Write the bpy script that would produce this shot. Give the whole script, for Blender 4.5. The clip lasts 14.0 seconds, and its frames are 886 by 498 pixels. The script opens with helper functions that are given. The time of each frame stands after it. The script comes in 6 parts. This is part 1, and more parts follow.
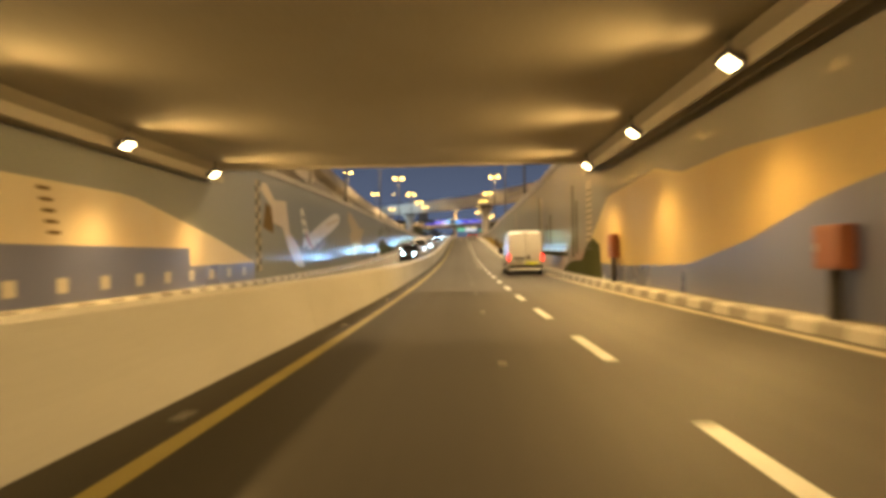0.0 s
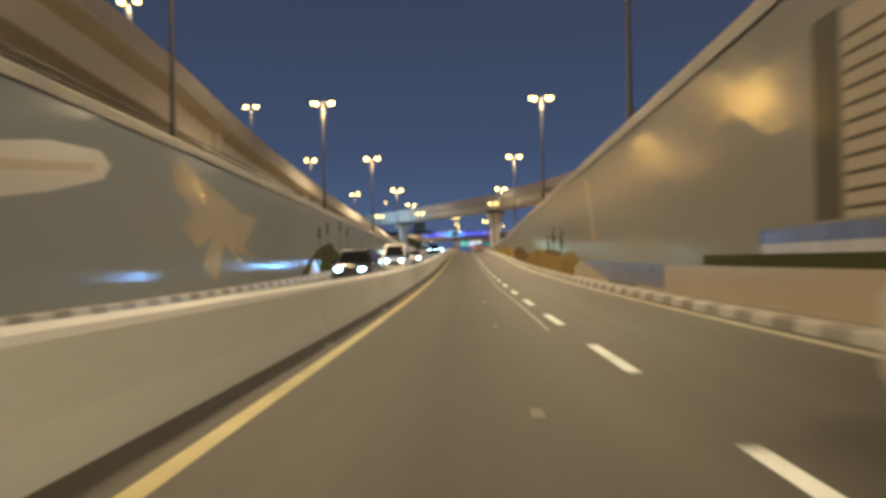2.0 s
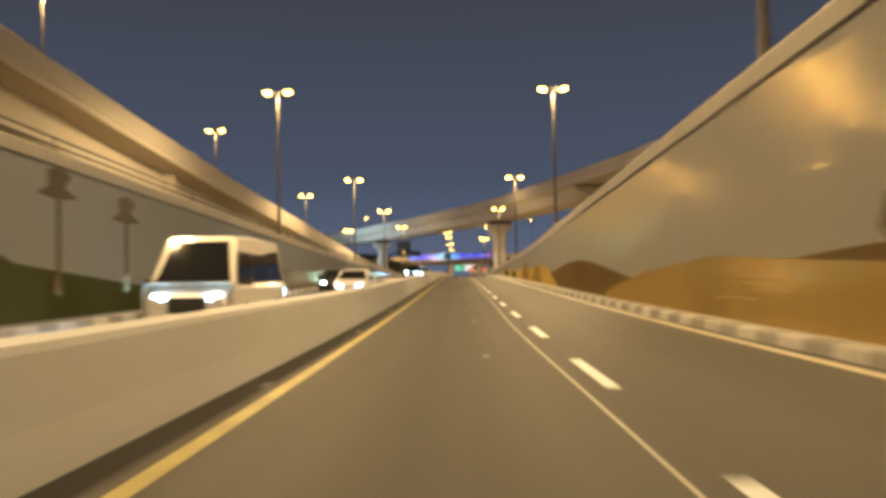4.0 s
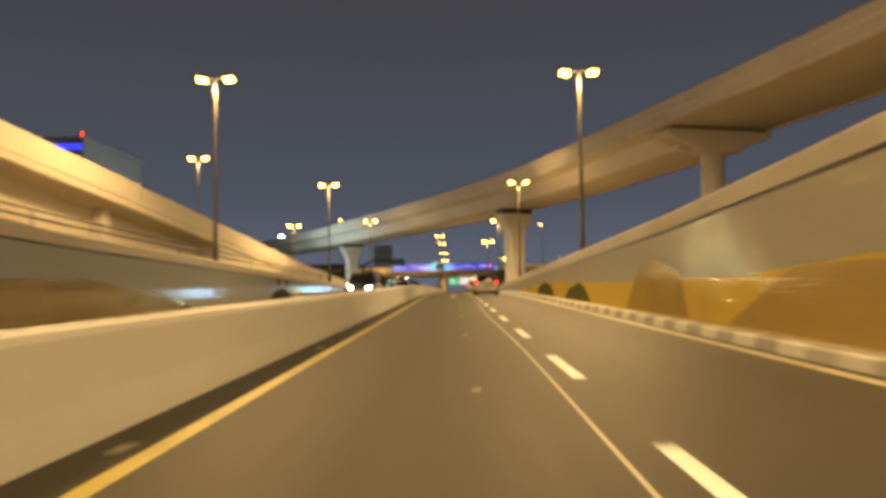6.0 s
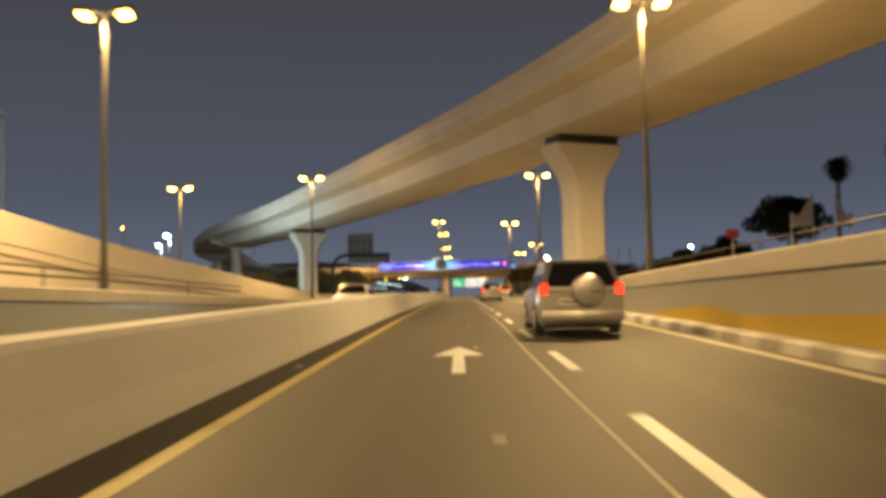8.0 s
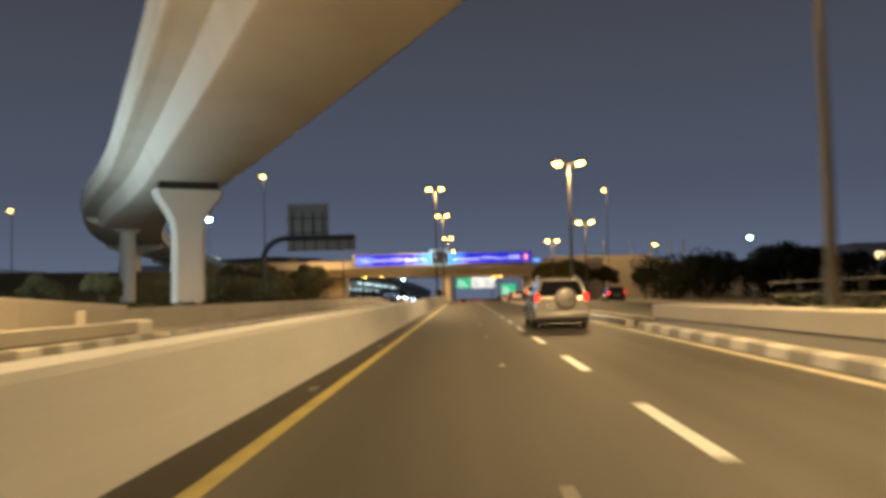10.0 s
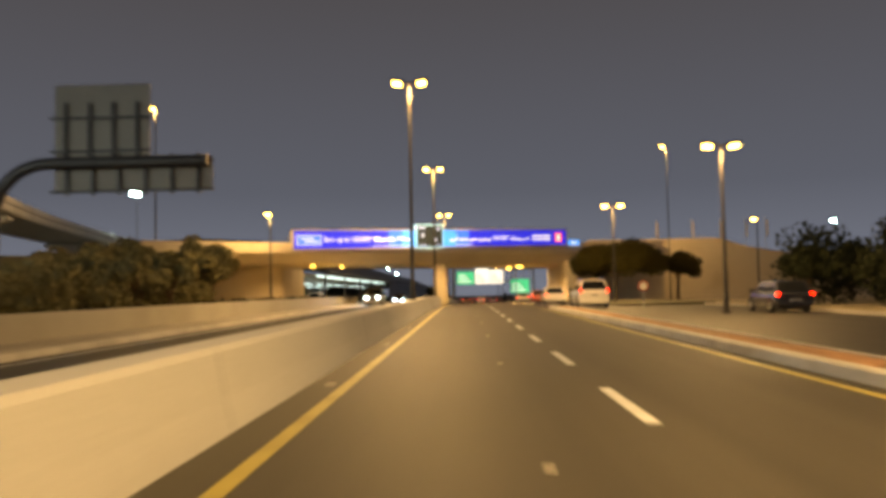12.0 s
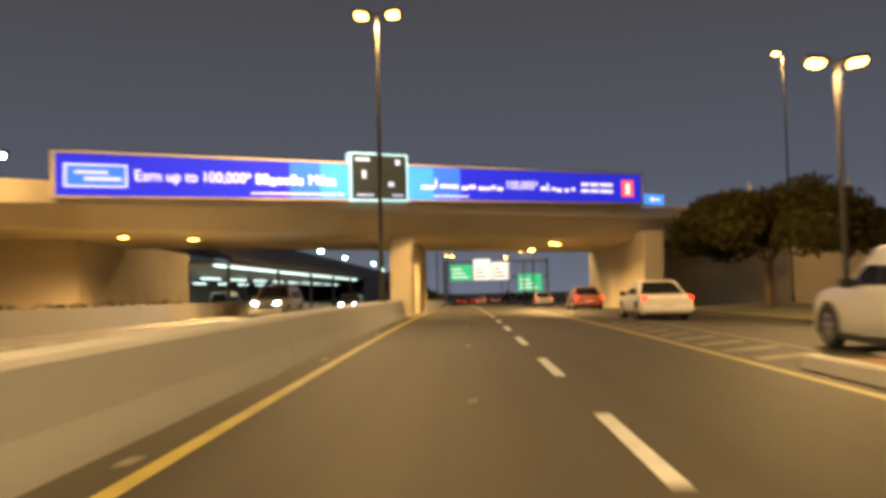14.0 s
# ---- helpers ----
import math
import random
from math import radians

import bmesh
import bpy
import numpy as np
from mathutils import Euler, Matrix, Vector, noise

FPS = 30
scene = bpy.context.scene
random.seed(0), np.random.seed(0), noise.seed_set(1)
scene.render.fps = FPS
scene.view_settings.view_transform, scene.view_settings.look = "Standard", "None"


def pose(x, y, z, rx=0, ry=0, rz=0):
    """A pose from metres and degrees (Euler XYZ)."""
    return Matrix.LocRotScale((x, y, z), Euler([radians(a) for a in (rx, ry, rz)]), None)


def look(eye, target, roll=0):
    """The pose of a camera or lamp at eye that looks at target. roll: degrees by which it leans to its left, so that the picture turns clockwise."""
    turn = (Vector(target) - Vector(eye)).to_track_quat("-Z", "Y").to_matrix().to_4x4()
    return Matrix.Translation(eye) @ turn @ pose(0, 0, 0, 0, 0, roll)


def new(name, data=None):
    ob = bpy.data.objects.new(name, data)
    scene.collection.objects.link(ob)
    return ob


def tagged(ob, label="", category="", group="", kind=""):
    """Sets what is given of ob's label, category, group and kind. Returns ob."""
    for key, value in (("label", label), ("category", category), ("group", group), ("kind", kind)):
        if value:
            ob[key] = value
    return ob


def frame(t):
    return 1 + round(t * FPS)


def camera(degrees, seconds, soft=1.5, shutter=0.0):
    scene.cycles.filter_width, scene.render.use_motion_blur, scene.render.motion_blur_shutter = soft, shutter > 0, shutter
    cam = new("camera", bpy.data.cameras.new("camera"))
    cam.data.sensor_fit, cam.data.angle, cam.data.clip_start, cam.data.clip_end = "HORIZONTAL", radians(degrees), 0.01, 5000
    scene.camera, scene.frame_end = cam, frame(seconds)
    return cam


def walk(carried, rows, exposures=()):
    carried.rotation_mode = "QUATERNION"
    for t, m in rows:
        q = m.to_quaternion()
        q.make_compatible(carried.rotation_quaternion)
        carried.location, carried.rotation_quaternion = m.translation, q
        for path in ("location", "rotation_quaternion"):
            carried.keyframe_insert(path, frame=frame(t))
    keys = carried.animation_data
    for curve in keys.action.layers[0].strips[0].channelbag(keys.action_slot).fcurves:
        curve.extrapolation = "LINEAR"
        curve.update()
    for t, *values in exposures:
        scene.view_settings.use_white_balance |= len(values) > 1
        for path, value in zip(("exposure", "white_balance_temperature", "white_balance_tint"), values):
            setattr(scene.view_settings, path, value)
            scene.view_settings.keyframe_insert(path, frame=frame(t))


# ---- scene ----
cam = camera(56.0, 14.0, soft=4.1, shutter=0.5)
PATH = [
    (0, (0.224, -2.448, 1.262), (0.18, -0.448, 1.233), -1.1),
    (0.5, (0.183, 9.547, 0.946), (0.133, 11.546, 0.932), -1.1),
    (1, (0.085, 21.581, 0.641), (0.031, 23.58, 0.636), -1.0),
    (1.5, (0.09, 33.507, 0.438), (0.042, 35.507, 0.439), -0.8),
    (2, (0.101, 45.317, 0.23), (0.051, 47.316, 0.242), -1.1),
    (2.5, (0.093, 57.189, 0.091), (0.037, 59.189, 0.116), -1.1),
    (3, (0.167, 69.135, 0.012), (0.112, 71.134, 0.055), -1.1),
    (3.5, (0.269, 81.165, -0.031), (0.227, 83.164, 0.03), -1.0),
    (3.7, (0.275, 86.019, -0.021), (0.237, 88.017, 0.046), -1.1),
    (6, (0.447, 141.946, 0.544), (0.421, 143.942, 0.652), -0.8),
    (6.5, (0.432, 154.051, 0.746), (0.409, 156.047, 0.856), -0.9),
    (7, (0.461, 166.052, 0.922), (0.432, 168.049, 1.037), -0.9),
    (7.5, (0.409, 177.992, 1.164), (0.379, 179.989, 1.275), -1.0),
    (8, (0.391, 189.724, 1.341), (0.354, 191.721, 1.453), -1.1),
    (10.3, (0.017, 242.618, 1.933), (-0.029, 244.614, 2.048), -1.3),
    (10.5, (0.01, 247.09, 1.949), (-0.037, 249.087, 2.063), -1.2),
    (11, (0.005, 258.017, 2.032), (-0.043, 260.014, 2.143), -1.3),
    (11.5, (-0.002, 268.816, 2.123), (-0.05, 270.813, 2.231), -1.3),
    (12, (0.051, 279.557, 2.263), (0.0, 281.554, 2.369), -1.1),
    (12.5, (0.155, 290.215, 2.278), (0.107, 292.212, 2.382), -1.0),
    (13, (0.214, 300.781, 2.317), (0.172, 302.778, 2.416), -1.2),
    (13.5, (0.267, 311.239, 2.304), (0.226, 313.237, 2.403), -1.4),
    (14, (0.596, 321.67, 2.363), (0.549, 323.667, 2.464), -1.3),
]
EXPOSURES = [
    (0.0, 0.86, 6700, 10), (0.5, 0.90, 6500, 10), (0.9, 0.87, 6300, 10), (1.6, 0.76, 5500, 8), (2.2, 0.74, 5450, 8), (3.0, 0.84, 5550, 8), (3.7, 0.88, 6400, 9),
    (6.0, 0.88, 8300, 8), (7.0, 0.94, 7100, 8), (7.5, 0.95, 6400, 8), (8.2, 1.02, 8400, 8), (10.5, 0.98, 7000, 9), (11.1, 1.05, 8100, 10), (12.2, 1.38, 9900, 12), (13.0, 1.46, 11600, 12), (13.5, 1.34, 10700, 12), (14.0, 1.16, 8600, 10),
]
walk(cam, [(t, look(eye, target, roll)) for t, eye, target, roll in PATH], EXPOSURES)

# ---- world: a hazy city night, bluer low over the horizon ----
world = bpy.data.worlds.new("night")
scene.world = world
world.use_nodes = True
wn = world.node_tree
wn.nodes.clear()
w_out = wn.nodes.new("ShaderNodeOutputWorld")
w_bg = wn.nodes.new("ShaderNodeBackground")
w_ramp = wn.nodes.new("ShaderNodeValToRGB")
w_sep = wn.nodes.new("ShaderNodeSeparateXYZ")
w_tex = wn.nodes.new("ShaderNodeTexCoord")
wn.links.new(w_tex.outputs["Generated"], w_sep.inputs[0])
wn.links.new(w_sep.outputs["Z"], w_ramp.inputs[0])
wn.links.new(w_ramp.outputs[0], w_bg.inputs[0])
wn.links.new(w_bg.outputs[0], w_out.inputs[0])
w_ramp.color_ramp.elements[0].position = 0.0
w_ramp.color_ramp.elements[0].color = (0.046, 0.060, 0.098, 1)
w_ramp.color_ramp.elements[1].position = 0.45
w_ramp.color_ramp.elements[1].color = (0.0175, 0.0172, 0.0210, 1)
w_mid = w_ramp.color_ramp.elements.new(0.12)
w_mid.color = (0.028, 0.036, 0.058, 1)
w_bg.inputs["Strength"].default_value = 1.28

SODIUM = (1.0, 0.68, 0.32)
TUNNEL = (1.0, 0.60, 0.20)
COOL = (0.62, 0.85, 1.0)
LED_BLUE = (0.30, 0.62, 1.0)
POLE_WATTS = 5600.0
TUNNEL_WATTS = 820.0


def spot(name, place, target, watts, colour, degrees=150, blend=0.6, radius=0.2):
    la = bpy.data.lights.new(name, "SPOT")
    la.energy, la.color, la.spot_size, la.spot_blend, la.shadow_soft_size = watts, colour, radians(degrees), blend, radius
    ob = new(name, la)
    ob.matrix_world = look(place, target)
    return ob


# ---- materials ----
def material(name, colour, rough=0.6, metal=0.0, vary=0.12, scale=1.0, bump=0.0, bump_scale=30.0, spec=0.5, coat=0.0, coat_rough=0.32, rough_vary=0.12,
             stain=None, stain_scale=0.25, stain_amount=0.35, per_object=0.0, stretch=(1, 1, 1)):
    m = bpy.data.materials.new(name)
    m.use_nodes = True
    nt = m.node_tree
    n, l = nt.nodes, nt.links
    b = n["Principled BSDF"]
    b.inputs["Metallic"].default_value = metal
    b.inputs["Specular IOR Level"].default_value = spec
    b.inputs["Coat Weight"].default_value = coat
    b.inputs["Coat Roughness"].default_value = coat_rough
    tc = n.new("ShaderNodeTexCoord")
    mp = n.new("ShaderNodeMapping")
    mp.inputs["Scale"].default_value = stretch
    l.new(tc.outputs["Object"], mp.inputs[0])
    fine = n.new("ShaderNodeTexNoise")
    fine.inputs["Scale"].default_value = 6.0 * scale
    fine.inputs["Detail"].default_value = 6
    l.new(mp.outputs[0], fine.inputs["Vector"])
    broad = n.new("ShaderNodeTexNoise")
    broad.inputs["Scale"].default_value = stain_scale
    broad.inputs["Detail"].default_value = 4
    l.new(mp.outputs[0], broad.inputs["Vector"])
    mix1 = n.new("ShaderNodeMix")
    mix1.data_type = "RGBA"
    lo = tuple(c * (1 - vary) for c in colour)
    hi = tuple(min(1, c * (1 + vary)) for c in colour)
    mix1.inputs[6].default_value, mix1.inputs[7].default_value = (*lo, 1), (*hi, 1)
    l.new(fine.outputs[0], mix1.inputs[0])
    ramp = n.new("ShaderNodeMapRange")
    ramp.inputs["From Min"].default_value, ramp.inputs["From Max"].default_value = 0.48, 0.72
    ramp.inputs["To Max"].default_value = stain_amount
    l.new(broad.outputs[0], ramp.inputs[0])
    mix2 = n.new("ShaderNodeMix")
    mix2.data_type = "RGBA"
    mix2.inputs[7].default_value = (*(stain or tuple(c * 0.6 for c in colour)), 1)
    l.new(ramp.outputs[0], mix2.inputs[0])
    l.new(mix1.outputs[2], mix2.inputs[6])
    last = mix2.outputs[2]
    if per_object:
        info = n.new("ShaderNodeObjectInfo")
        mul = n.new("ShaderNodeMapRange")
        mul.inputs["To Min"].default_value, mul.inputs["To Max"].default_value = 1 - per_object, 1 + per_object
        l.new(info.outputs["Random"], mul.inputs[0])
        vm = n.new("ShaderNodeVectorMath")
        vm.operation = "SCALE"
        l.new(last, vm.inputs[0])
        l.new(mul.outputs[0], vm.inputs["Scale"])
        last = vm.outputs[0]
    l.new(last, b.inputs["Base Color"])
    rr = n.new("ShaderNodeMapRange")
    rr.inputs["To Min"].default_value, rr.inputs["To Max"].default_value = max(0.02, rough - rough_vary), min(1, rough + rough_vary)
    l.new(broad.outputs[0], rr.inputs[0])
    l.new(rr.outputs[0], b.inputs["Roughness"])
    if bump:
        bn = n.new("ShaderNodeTexNoise")
        bn.inputs["Scale"].default_value = bump_scale
        bn.inputs["Detail"].default_value = 5
        l.new(mp.outputs[0], bn.inputs["Vector"])
        bp = n.new("ShaderNodeBump")
        bp.inputs["Strength"].default_value = bump
        bp.inputs["Distance"].default_value = 0.02
        l.new(bn.outputs[0], bp.inputs["Height"])
        l.new(bp.outputs[0], b.inputs["Normal"])
    return m


def glow(name, colour, strength):
    m = bpy.data.materials.new(name)
    m.use_nodes = True
    b = m.node_tree.nodes["Principled BSDF"]
    b.inputs["Base Color"].default_value = (*colour, 1)
    b.inputs["Emission Color"].default_value = (*colour, 1)
    b.inputs["Emission Strength"].default_value = strength
    b.inputs["Roughness"].default_value = 0.65
    b.inputs["Specular IOR Level"].default_value = 0.15
    return m


def pane(name, colour, rough=0.05):
    m = bpy.data.materials.new(name)
    m.use_nodes = True
    b = m.node_tree.nodes["Principled BSDF"]
    b.inputs["Base Color"].default_value = (*colour, 1)
    b.inputs["Roughness"].default_value = rough
    b.inputs["Specular IOR Level"].default_value = 0.12
    return m


M = {}
M["asphalt"] = material("asphalt", (0.037, 0.034, 0.029), 0.66, vary=0.25, scale=8, bump=0.25, bump_scale=60, spec=0.3, stain=(0.049, 0.044, 0.037), stain_scale=0.12, stain_amount=0.7, stretch=(1, 0.25, 1))
# polished wheel tracks running along the lanes
am = M["asphalt"].node_tree
a_map = am.nodes.new("ShaderNodeMapping")
a_map.inputs["Scale"].default_value = (1.1, 0.006, 0.0)
a_noise = am.nodes.new("ShaderNodeTexNoise")
a_noise.inputs["Scale"].default_value = 1.0
a_noise.inputs["Detail"].default_value = 3
a_rng = am.nodes.new("ShaderNodeMapRange")
a_rng.inputs["From Min"].default_value, a_rng.inputs["From Max"].default_value = 0.3, 0.7
a_rng.inputs["To Min"].default_value, a_rng.inputs["To Max"].default_value = 0.72, 1.28
a_mul = am.nodes.new("ShaderNodeVectorMath")
a_mul.operation = "SCALE"
am.links.new([n for n in am.nodes if n.bl_idname == "ShaderNodeTexCoord"][0].outputs["Object"], a_map.inputs[0])
am.links.new(a_map.outputs[0], a_noise.inputs["Vector"])
am.links.new(a_noise.outputs[0], a_rng.inputs[0])
a_base = am.nodes["Principled BSDF"].inputs["Base Color"]
am.links.new(a_base.links[0].from_socket, a_mul.inputs[0])
am.links.new(a_rng.outputs[0], a_mul.inputs["Scale"])
am.links.new(a_mul.outputs[0], a_base)
M["ground"] = material("sandy_ground", (0.30, 0.25, 0.17), 0.95, vary=0.3, scale=2, bump=0.4, bump_scale=8, stain=(0.10, 0.09, 0.05), stain_amount=0.6)
M["concrete"] = material("concrete", (0.36, 0.34, 0.30), 0.75, vary=0.12, scale=3, bump=0.2, bump_scale=25, stain=(0.24, 0.22, 0.19), stain_amount=0.5)
# Barrier grey is tinted bluish to stand in for cool headlights on it.
M["barrier"] = material("barrier_concrete", (0.41, 0.425, 0.44), 0.7, vary=0.10, scale=4, bump=0.2, bump_scale=30, stain=(0.30, 0.30, 0.295), stain_scale=0.35, stain_amount=0.6, stretch=(1, 0.3, 1))
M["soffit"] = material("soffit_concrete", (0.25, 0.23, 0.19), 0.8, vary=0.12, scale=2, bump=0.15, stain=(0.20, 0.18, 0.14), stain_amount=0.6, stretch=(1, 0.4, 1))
M["viaduct"] = material("viaduct_concrete", (0.66, 0.63, 0.58), 0.7, vary=0.08, scale=2, bump=0.1, stain=(0.52, 0.49, 0.44), stain_amount=0.5)
M["ramp"] = material("ramp_concrete", (0.46, 0.43, 0.38), 0.75, vary=0.10, scale=2, bump=0.15, stain=(0.34, 0.31, 0.27), stain_amount=0.5, stretch=(1, 0.4, 1))
M["white_line"] = material("white_road_paint", (0.58, 0.62, 0.66), 0.55, vary=0.12, scale=10, stain=(0.35, 0.34, 0.31), stain_scale=2.5, stain_amount=0.6)
M["cream_line"] = material("cream_road_paint", (0.40, 0.36, 0.27), 0.55, vary=0.15, scale=10, stain=(0.24, 0.21, 0.16), stain_scale=1.2, stain_amount=0.7)
M["worn_line"] = material("worn_road_paint", (0.17, 0.155, 0.125), 0.6, vary=0.25, scale=8, stain=(0.08, 0.072, 0.06), stain_scale=2.0, stain_amount=0.8)
M["yellow_line"] = material("yellow_road_paint", (0.35, 0.295, 0.08), 0.55, vary=0.14, scale=10, stain=(0.20, 0.17, 0.07), stain_scale=2.0, stain_amount=0.6)
M["kerb_white"] = material("kerb_white_paint", (0.46, 0.45, 0.42), 0.6, vary=0.12, scale=5, stain=(0.35, 0.33, 0.29), stain_scale=1.5, stain_amount=0.6, per_object=0.12)
M["kerb_black"] = material("kerb_black_paint", (0.22, 0.21, 0.19), 0.6, vary=0.2, scale=5, stain=(0.20, 0.18, 0.15), stain_scale=1.5, stain_amount=0.6, per_object=0.15)
M["paver"] = material("orange_brick_paving", (0.36, 0.19, 0.10), 0.8, vary=0.2, scale=5, bump=0.2, stain=(0.24, 0.15, 0.09), stain_amount=0.5, per_object=0.18)
M["mural_grey"] = material("glazed_grey_wall", (0.285, 0.28, 0.27), 0.15, vary=0.08, scale=2, bump=0.10, bump_scale=1.6, stain=(0.27, 0.28, 0.30), stain_scale=0.12, stain_amount=0.6, rough_vary=0.04, spec=0.34, stretch=(1, 1.0, 0.5))


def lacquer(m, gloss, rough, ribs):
    """A lacquer over wall paint, its gloss colour tinting reflections, uneven in shallow horizontal ribs."""
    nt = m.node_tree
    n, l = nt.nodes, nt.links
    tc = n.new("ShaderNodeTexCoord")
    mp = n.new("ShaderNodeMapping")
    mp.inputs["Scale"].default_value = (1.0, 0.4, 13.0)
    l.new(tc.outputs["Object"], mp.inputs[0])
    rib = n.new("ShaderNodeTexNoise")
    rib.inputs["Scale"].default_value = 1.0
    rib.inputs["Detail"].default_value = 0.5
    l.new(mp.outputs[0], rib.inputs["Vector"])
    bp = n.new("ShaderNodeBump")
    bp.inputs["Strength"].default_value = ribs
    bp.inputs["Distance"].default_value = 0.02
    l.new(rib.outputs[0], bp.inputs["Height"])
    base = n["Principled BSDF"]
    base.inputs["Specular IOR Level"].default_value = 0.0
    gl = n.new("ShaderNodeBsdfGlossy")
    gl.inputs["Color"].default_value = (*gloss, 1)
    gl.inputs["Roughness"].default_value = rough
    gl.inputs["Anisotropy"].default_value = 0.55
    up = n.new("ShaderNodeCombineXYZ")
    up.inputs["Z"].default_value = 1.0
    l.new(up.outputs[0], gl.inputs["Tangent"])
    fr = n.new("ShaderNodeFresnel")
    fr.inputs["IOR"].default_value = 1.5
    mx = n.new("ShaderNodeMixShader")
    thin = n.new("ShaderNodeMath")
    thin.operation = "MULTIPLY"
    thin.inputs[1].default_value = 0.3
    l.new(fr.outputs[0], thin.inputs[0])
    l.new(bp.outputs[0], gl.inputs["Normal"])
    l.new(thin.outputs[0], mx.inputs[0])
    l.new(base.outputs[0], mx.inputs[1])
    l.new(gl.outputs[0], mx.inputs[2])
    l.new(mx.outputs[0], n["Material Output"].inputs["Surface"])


# Gold gloss colour paints the warm hue into lamp reflections.
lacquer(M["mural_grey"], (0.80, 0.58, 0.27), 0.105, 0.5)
# Left wall grey tinted bluer than the right to stand in for cooler light.
M["cool_tint_grey"] = material("cool_tint_grey_wall", (0.25, 0.27, 0.29), 0.30, vary=0.08, scale=2, bump=0.3, bump_scale=1.2, stain=(0.26, 0.27, 0.29), stain_scale=0.12, stain_amount=0.6, stretch=(1, 0.3, 2.0))
M["mural_cream"] = material("glazed_cream_paint", (0.56, 0.50, 0.38), 0.55, vary=0.08, scale=3, stain=(0.50, 0.36, 0.18), stain_amount=0.5)
M["mural_blue"] = material("glazed_blue_paint", (0.10, 0.12, 0.24), 0.3, vary=0.12, scale=3, stain=(0.15, 0.16, 0.26), stain_amount=0.5, coat=0.2)
M["mural_tan"] = material("glazed_tan_paint", (0.42, 0.35, 0.24), 0.4, vary=0.12, scale=2, stain=(0.38, 0.25, 0.11), stain_amount=0.6, coat=0.1)
M["mural_ochre"] = material("glazed_ochre_paint", (0.46, 0.36, 0.15), 0.55, vary=0.12, scale=2, stain=(0.40, 0.26, 0.09), stain_amount=0.4)
M["mural_brown"] = material("glazed_brown_paint", (0.14, 0.10, 0.05), 0.55, vary=0.15, scale=2, stain=(0.10, 0.07, 0.03), stain_amount=0.6, spec=0.0)
M["mural_white"] = material("glazed_white_paint", (0.50, 0.475, 0.43), 0.3, vary=0.06, scale=2, stain=(0.40, 0.37, 0.32), stain_amount=0.6, coat=0.1)
M["mural_beige"] = material("glazed_beige_paint", (0.47, 0.42, 0.35), 0.4, vary=0.1, scale=2, stain=(0.30, 0.285, 0.26), stain_amount=0.6)
M["mural_shade"] = material("glazed_shade_paint", (0.125, 0.12, 0.10), 0.5, vary=0.12, scale=2, stain=(0.16, 0.155, 0.14), stain_amount=0.6, spec=0.2)
M["mural_green"] = material("glazed_dark_green_paint", (0.072, 0.078, 0.038), 0.7, vary=0.15, scale=2, stain_amount=0.5, spec=0.0)
M["cabinet_red"] = material("dull_red_enamel", (0.26, 0.09, 0.045), 0.5, vary=0.1, scale=3)
M["mural_gold"] = material("glazed_gold_paint", (0.50, 0.37, 0.095), 0.55, vary=0.12, scale=2, stain=(0.36, 0.27, 0.10), stain_amount=0.6)
M["mural_umber"] = material("glazed_umber_paint", (0.30, 0.215, 0.08), 0.55, vary=0.12, scale=2, stain=(0.20, 0.14, 0.07), stain_amount=0.6)
M["mural_slate"] = material("glazed_slate_paint", (0.10, 0.10, 0.095), 0.4, vary=0.12, scale=2)
M["mural_red"] = material("glazed_red_paint", (0.30, 0.05, 0.03), 0.35, vary=0.1, scale=2, coat=0.1)
# The same gold hue is put into the reflections on these paints.
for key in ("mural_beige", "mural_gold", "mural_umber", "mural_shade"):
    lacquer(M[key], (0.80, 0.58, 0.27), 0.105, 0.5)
lacquer(M["cool_tint_grey"], (0.5, 0.5, 0.5), 0.12, 0.12)
M["galvanised"] = material("galvanised_steel", (0.42, 0.42, 0.41), 0.45, metal=0.7, vary=0.08, scale=3)
M["pole"] = material("painted_lamp_pole", (0.065, 0.06, 0.052), 0.5, metal=0.3, vary=0.08, scale=3)
M["dark_steel"] = material("dark_steel", (0.05, 0.05, 0.055), 0.5, metal=0.5, vary=0.1)
M["black_plastic"] = material("black_plastic", (0.02, 0.02, 0.021), 0.5, vary=0.1)
M["rubber"] = material("tyre_rubber", (0.022, 0.022, 0.022), 0.85, vary=0.15, scale=5)
M["alloy"] = material("alloy_rim", (0.50, 0.50, 0.50), 0.3, metal=0.9, vary=0.05)
M["white_car"] = material("white_car_paint", (0.72, 0.70, 0.66), 0.3, vary=0.02, coat=0.8, coat_rough=0.08, stain_amount=0.1)
M["silver_car"] = material("champagne_car_paint", (0.30, 0.30, 0.30), 0.3, metal=0.6, vary=0.02, coat=0.8, coat_rough=0.08, stain_amount=0.08)
M["dark_car"] = material("dark_car_paint", (0.03, 0.03, 0.035), 0.25, vary=0.03, coat=0.9, coat_rough=0.08, stain_amount=0.1)
M["red_car"] = material("maroon_car_paint", (0.16, 0.04, 0.035), 0.3, vary=0.03, coat=0.8, coat_rough=0.08, stain_amount=0.1)
M["glass"] = pane("dark_car_glass", (0.012, 0.013, 0.015))
M["chrome"] = material("chrome_trim", (0.7, 0.7, 0.7), 0.15, metal=1.0, vary=0.02, stain_amount=0.05)
M["tail_lit"] = glow("lit_tail_lamp", (1.0, 0.02, 0.012), 5.0)
M["tail_dim"] = glow("tail_lamp_lens", (0.40, 0.018, 0.014), 0.3)
